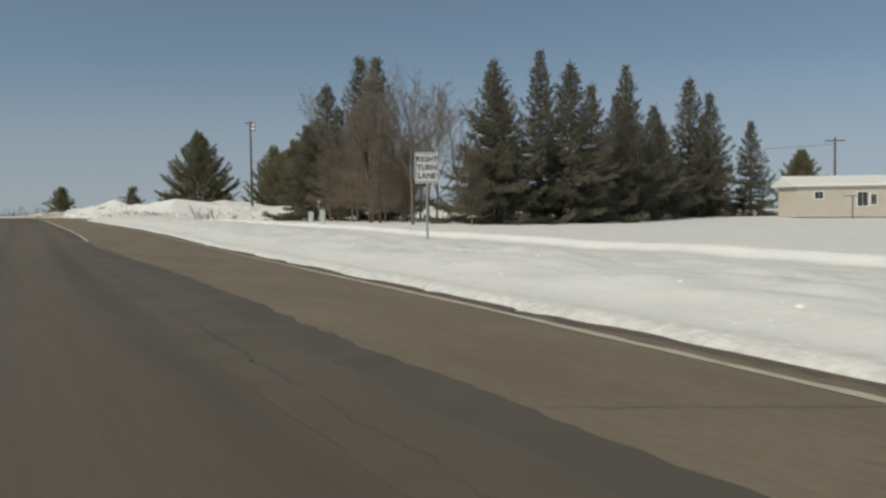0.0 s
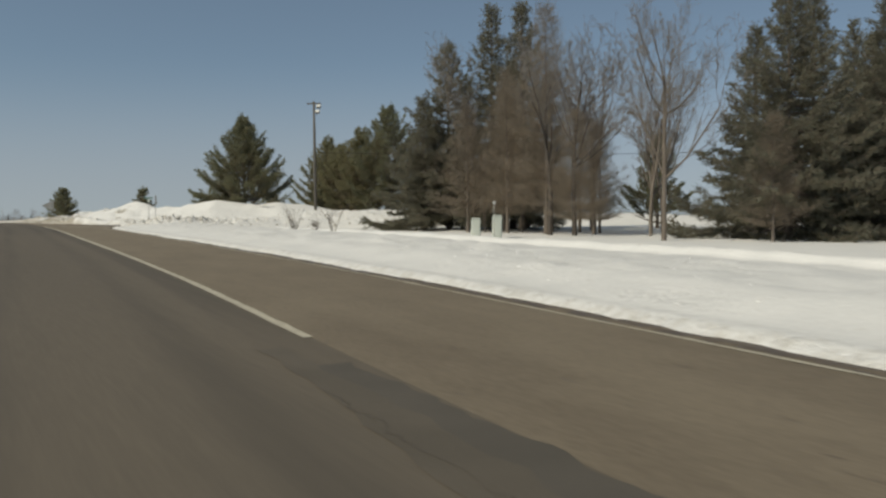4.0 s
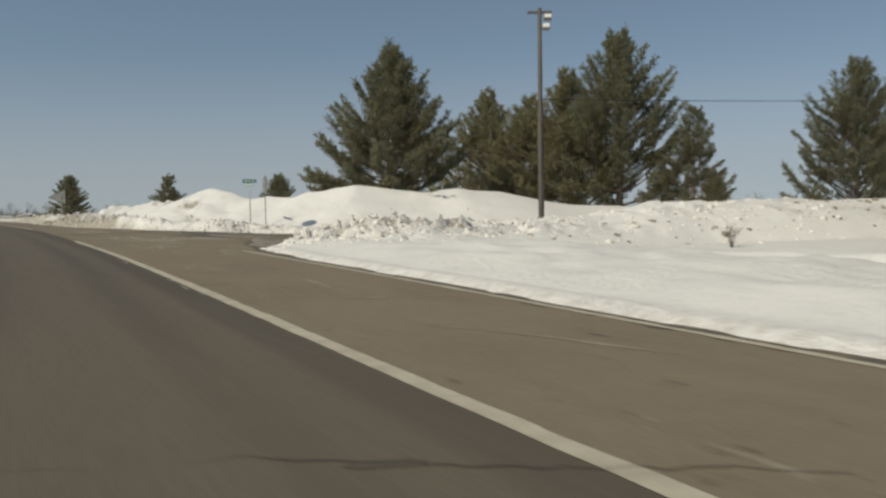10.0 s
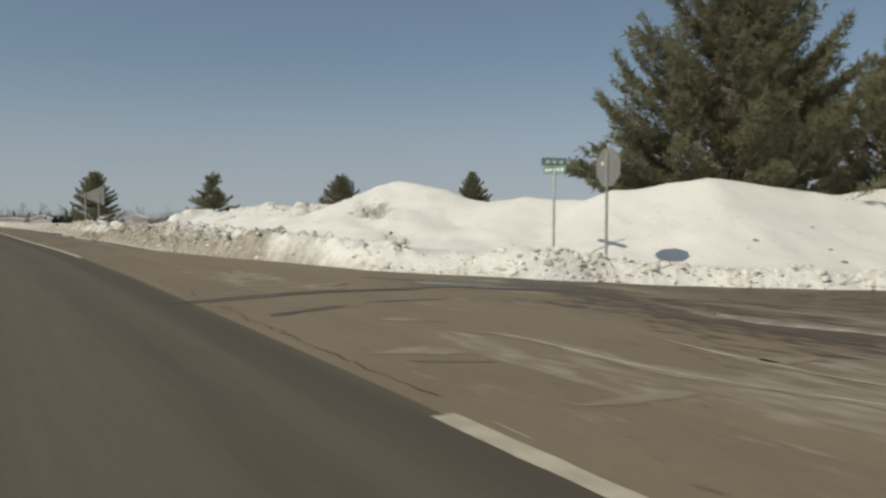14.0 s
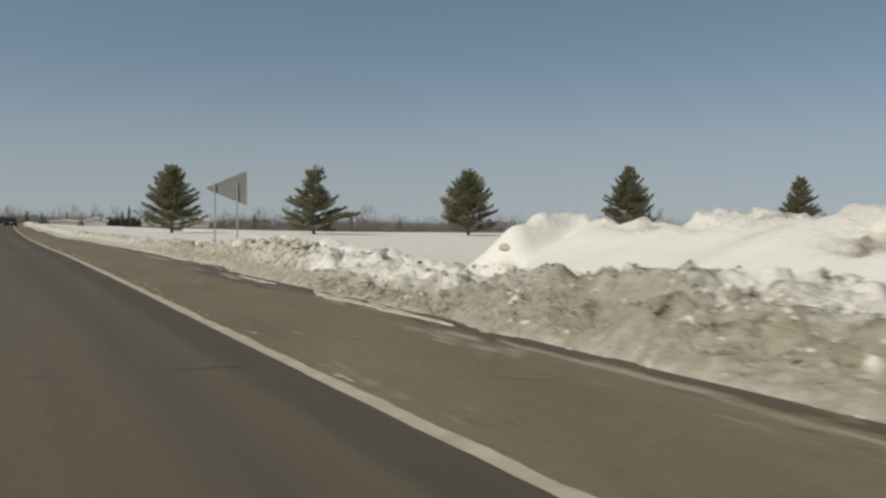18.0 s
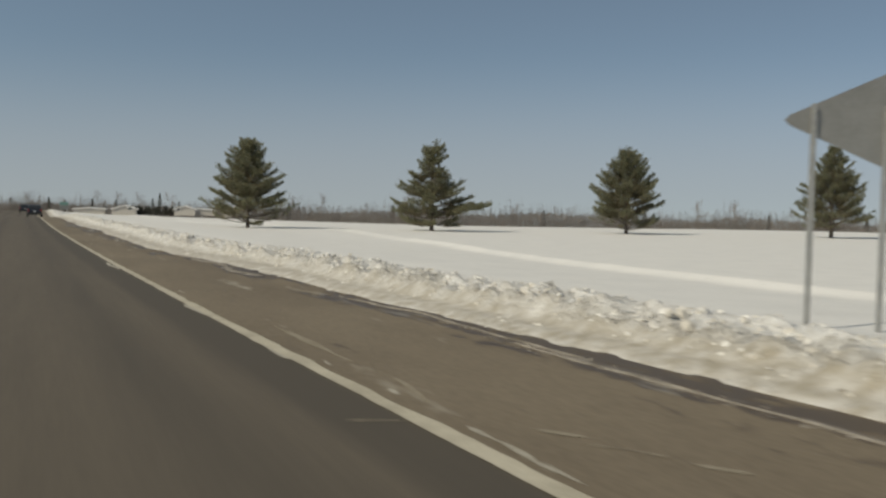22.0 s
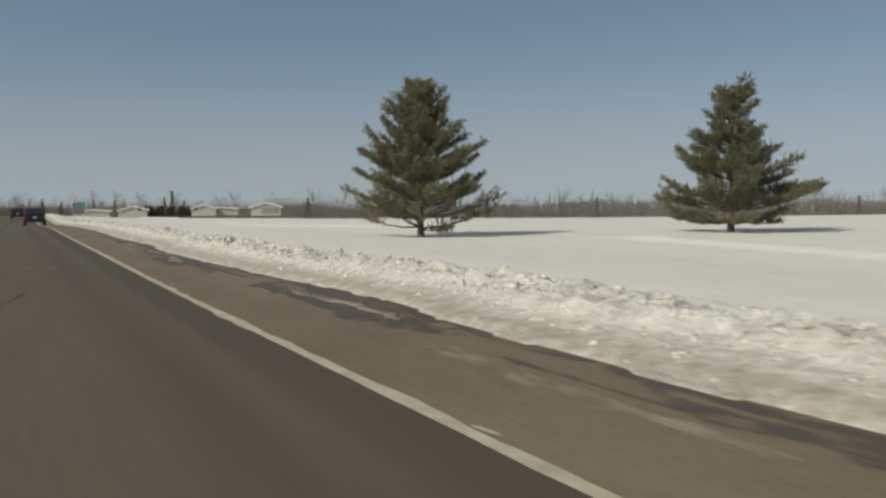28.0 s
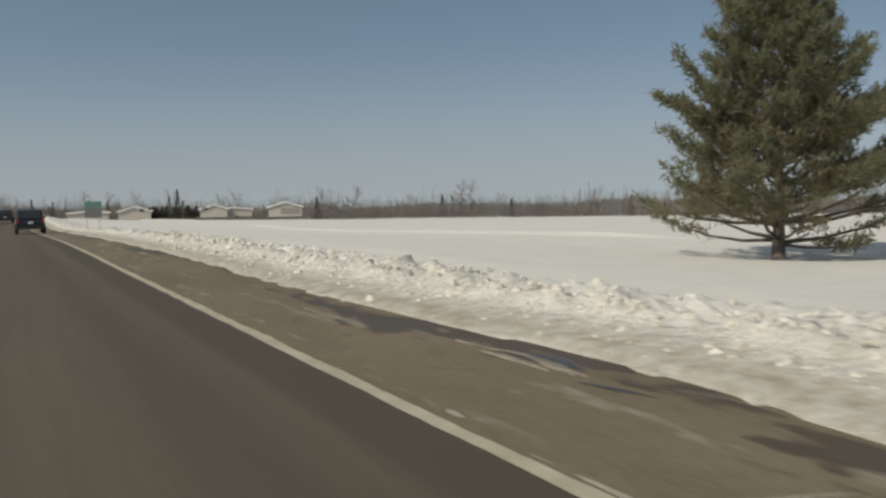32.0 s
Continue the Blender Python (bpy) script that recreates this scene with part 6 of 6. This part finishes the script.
_g = (1 + 5 ** 0.5) / 2
ICO = np.array([(-1, _g, 0), (1, _g, 0), (-1, -_g, 0), (1, -_g, 0), (0, -1, _g), (0, 1, _g), (0, -1, -_g), (0, 1, -_g), (_g, 0, -1), (_g, 0, 1), (-_g, 0, -1), (-_g, 0, 1)]) / 1.9
LUMP_F = np.array([(0, 11, 5), (0, 5, 1), (0, 1, 7), (0, 7, 10), (0, 10, 11), (1, 5, 9), (5, 11, 4), (11, 10, 2), (10, 7, 6), (7, 1, 8), (3, 9, 4), (3, 4, 2), (3, 2, 6), (3, 6, 8), (3, 8, 9), (4, 9, 5), (2, 4, 11), (6, 2, 10), (8, 6, 7), (9, 8, 1)])


def lump(rng):
    """A crumb of snow: a rough stone-like block."""
    return ICO * rng.uniform(0.62, 1.12, (12, 1)) + rng.normal(0, 0.07, (12, 3))


def snow_at_all(x, y):
    return snow_z(x, y)[0]


def chunk_shapes(mat, seed, k=10):
    rng = np.random.default_rng(seed)
    return [mesh_from("snow_chunk", lump(rng) * rng.uniform(0.7, 1.2, 3), LUMP_F, mat, False) for _ in range(k)]


def rubble(name, places, mat, seed, label, category, pieces=0, only=None, height=snow_at_all):
    """Blocks strewn on the snow; the largest of a stretch are pieces of the ground, the rest one mesh."""
    rng = np.random.default_rng(seed)
    x, y, size = places
    z = height(x, y)
    order = np.argsort(-size * (1 if only is None else ((y > only[0]) & (y < only[1]))))[:pieces]
    single = set(int(k) for k in order)
    shapes = chunk_shapes(mat, seed + 100) if pieces else []
    vs, fs = [], []
    for i in range(len(x)):
        turn = Euler(rng.uniform(0, 6.28, 3))
        at = (float(x[i]), float(y[i]), float(z[i] - size[i] * 0.22))
        if i in single:
            part(name[:-1], shapes[i % len(shapes)], ground, "", Matrix.Translation(at) @ Matrix.Diagonal((1, 1, 0.75, 1)) @ turn.to_matrix().to_4x4() @ Matrix.Scale(float(size[i]), 4))
            continue
        v = (lump(rng) * size[i] * rng.uniform(0.6, 1.2, 3)) @ np.array(turn.to_matrix())
        vs.append(v * (1, 1, 0.75) + at)
        fs.append(LUMP_F + 12 * len(fs))
    return tagged(new(name, mesh_from(name, np.concatenate(vs), np.concatenate(fs), mat, False)), label, category, kind="stuff")


rng = np.random.default_rng(5)
n = 8500
y = rng.uniform(150, 262, n)
w = np.abs(rng.normal(1.42, 0.45, n))
x = line_x(y) + edge(y) + w
rubble("snow_chunks", (x, y, np.interp(y, [200, 216], [1.0, 1.35]) * np.minimum(rng.gamma(1.8, 0.013, n) + 0.012, 0.11)), CHUNK, 3, "broken chunks of ploughed snow along the shoulder", "snow", 290, (204, 244))
n = 1500
y = rng.uniform(124, 160, n)
x = np.interp(y, [p[1] for p in ROAD_BERM], [p[0] for p in ROAD_BERM]) + rng.normal(0, 0.8, n)
rubble("snow_chunks", (x, y, np.minimum(rng.gamma(1.5, 0.018, n) + 0.012, 0.11)), CHUNK, 4, "broken chunks of dirty snow on the berm", "snow", 90)
n = 1500
x = np.concatenate([rng.normal(8.8, 1.5, n // 2), rng.uniform(8, 30, n - n // 2)])
y = np.concatenate([rng.normal(96.2, 1.8, n // 2), 97 + rng.normal(0, 1.6, n - n // 2)])
rubble("snow_chunks", (x, y, np.minimum(rng.gamma(2.0, 0.032, n) + 0.02, 0.2)), PALE_CHUNK, 6, "broken chunks of snow on the corner bank", "snow", 90)
n = 1000
y = rng.uniform(119, 139, n)
x = np.interp(y, [p[1] for p in ROAD_BERM], [p[0] for p in ROAD_BERM]) + rng.normal(-0.2, 0.75, n)
rubble("snow_chunks", (x, y, np.minimum(rng.gamma(2.0, 0.018, n) + 0.012, 0.10)), CHUNK, 7, "broken chunks of dirty snow on the low berm", "snow")
# dark lumps put in for the shade of dents in the bank, plus foot clods
x = np.array([18.2, 20.0, 20.7, 19.7, 17.6, 21.2, 18.0, 19.4, 16.4, 23.0, 25.0])
y = np.array([119.0, 118.1, 119.3, 117.4, 118.7, 117.0, 114.7, 114.4, 115.6, 116.2, 117.8])
rubble("dirt_clods", (x, y, np.array([0.13, 0.12, 0.08, 0.15, 0.07, 0.07, 0.09, 0.08, 0.07, 0.12, 0.1])), CLOD, 15, "dark lumps for the shaded dents in the far snow bank, with some clods", "dirt")
n = 2600
x = rng.uniform(7, 32, n)
y = far_side(x) + np.where(rng.uniform(0, 1, n) < 0.75, rng.uniform(-0.12, 0.6, n), rng.uniform(0.3, 1.8, n))
rubble("snow_chunks", (x, y, np.minimum(rng.gamma(2.0, 0.024, n) + 0.014, 0.13)), CHUNK, 8, "broken chunks of snow at the foot of the bank", "snow")
n = 110
x = rng.uniform(12, 46, n)
y = 95.6 + rng.normal(0, 0.9, n)
rubble("dirt_clods", (x, y, np.minimum(rng.gamma(2.0, 0.04, n) + 0.04, 0.22)), CLOD, 9, "dark frozen clods on the snow bank", "dirt")
n = 260
y = rng.uniform(126, 168, n)
x = np.interp(y, [p[1] for p in ROAD_BERM], [p[0] for p in ROAD_BERM]) + rng.normal(-0.3, 0.8, n)
rubble("dirt_clods", (x, y, np.minimum(rng.gamma(2.0, 0.020, n) + 0.018, 0.12)), CLOD, 10, "dark frozen clods on the dirty berm", "dirt")

n = 1100
y = rng.uniform(127, 144, n)
x = line_x(y) + edge(y) + 0.1 + np.abs(rng.normal(0, 1.1, n))
rubble("dirt_clods", (x, y, np.minimum(rng.gamma(1.6, 0.008, n) + 0.008, 0.05)), CLOD, 24, "small dark clods and pebbles on the tan slope of the berm", "dirt")
n = 420
y = rng.uniform(142.3, 147.8, n)
x = line_x(y) + edge(y) + rng.uniform(0.08, 0.42, n)
rubble("dirt_clods", (x, y, np.minimum(rng.gamma(1.8, 0.016, n) + 0.012, 0.09)), CLOD, 25, "dark soil laid bare at the foot of the berm", "dirt")

rubble("dirty_slabs", (np.array([8.8, 9.05, 8.6, 9.6]), np.array([152.4, 152.7, 152.5, 151.6]), np.array([0.22, 0.16, 0.18, 0.12])), SOILED, 33, "soiled grey-brown lumps lying in the snow behind the berm", "snow")
sx_, sy_ = rng.uniform(11.2, 13.6, 26), rng.uniform(131.6, 134.2, 26)
rubble("snow_slabs", (sx_, sy_, rng.uniform(0.10, 0.30, 26)), CHUNK, 12, "broken slabs of hard snow on the bank", "snow")
for cx, cy, k in ((11.4, 129.2, 10), (10.8, 125.7, 4), (12.0, 134.5, 8), (11.4, 139, 3), (11.1, 145.9, 7), (8.85, 149.5, 9), (8.8, 150.4, 4), (8.35, 147.6, 5)):
    rubble("dirty_slabs", (rng.normal(cx, 0.32, k), rng.normal(cy, 0.36, k), rng.uniform(0.09, 0.26, k)), SOILED, int(cy), "soiled grey-brown slabs broken out of the snow bank", "snow")
n = 320
y = rng.uniform(-4, 48, n)
x = line_x(y) + edge(y) + rng.gamma(2.0, 1.3, n) + 0.3
rubble("snow_chunks", (x, y, np.minimum(rng.gamma(1.6, 0.010, n) + 0.010, 0.07)), WHITE_CHUNK, 16, "small white lumps of snow on the ploughed edge", "snow")
sx_, sy_ = rng.uniform(10.5, 14.0, 32), rng.uniform(134, 151, 32)
rubble("snow_slabs", (sx_, sy_, rng.uniform(0.06, 0.22, 32)), CHUNK, 14, "broken slabs of hard snow on the bank", "snow")

n = 60
y = rng.uniform(149, 165, n)
x = np.interp(y, [p[1] for p in CLEAN_RIDGE], [p[0] for p in CLEAN_RIDGE]) + rng.normal(0, 0.35, n)
rubble("snow_chunks", (x, y, np.minimum(rng.gamma(2.0, 0.025, n) + 0.02, 0.12)), WHITE_CHUNK, 19, "white broken chunks of snow on the crest of the berm", "snow")
TAN_CHUNK = material("tan_snow_chunk", (0.73, 0.70, 0.63), (0.61, 0.57, 0.49), 1.6, 0.8, 0.5, 14.0, dist=0.03, c=(0.42, 0.385, 0.32), island=True)
n = 1500
y = rng.uniform(149.5, 157.5, n)
x = line_x(y) + edge(y) + rng.uniform(0.45, 2.3, n)
rubble("snow_chunks", (x, y, np.minimum(rng.gamma(2.2, 0.020, n) + 0.022, 0.14)), TAN_CHUNK, 20, "tightly packed tan chunks of dirty hard snow on the berm", "snow", 80)
n = 220
y = rng.uniform(157.5, 170, n)
x = line_x(y) + edge(y) + rng.uniform(0.7, 2.0, n)
rubble("snow_chunks", (x, y, np.minimum(rng.gamma(2.0, 0.016, n) + 0.016, 0.09)), CHUNK, 23, "pale chunks of hard snow on the low berm", "snow")

# crumbs of ice lying on the wet shoulder
cx, cy, cs = [], [], []
for y0, y1, off, hw in ICE_STRIPS:
    k = int((y1 - y0) * 55)
    b = rng.uniform(y0, y1, k)
    cy.append(b), cx.append(line_x(b) + edge(b) + off + 0.25 * fbm(b, b * 0, 2.0, 5) + rng.normal(0, hw * 0.75, k)), cs.append(np.minimum(rng.gamma(1.5, 0.010, k) + 0.006, 0.05))
rubble("ice_crumbs", (np.concatenate(cx), np.concatenate(cy), np.concatenate(cs) * 0.8), ICE, 18, "crumbs of dirty ice on the wet shoulder", "ice", height=road_top)
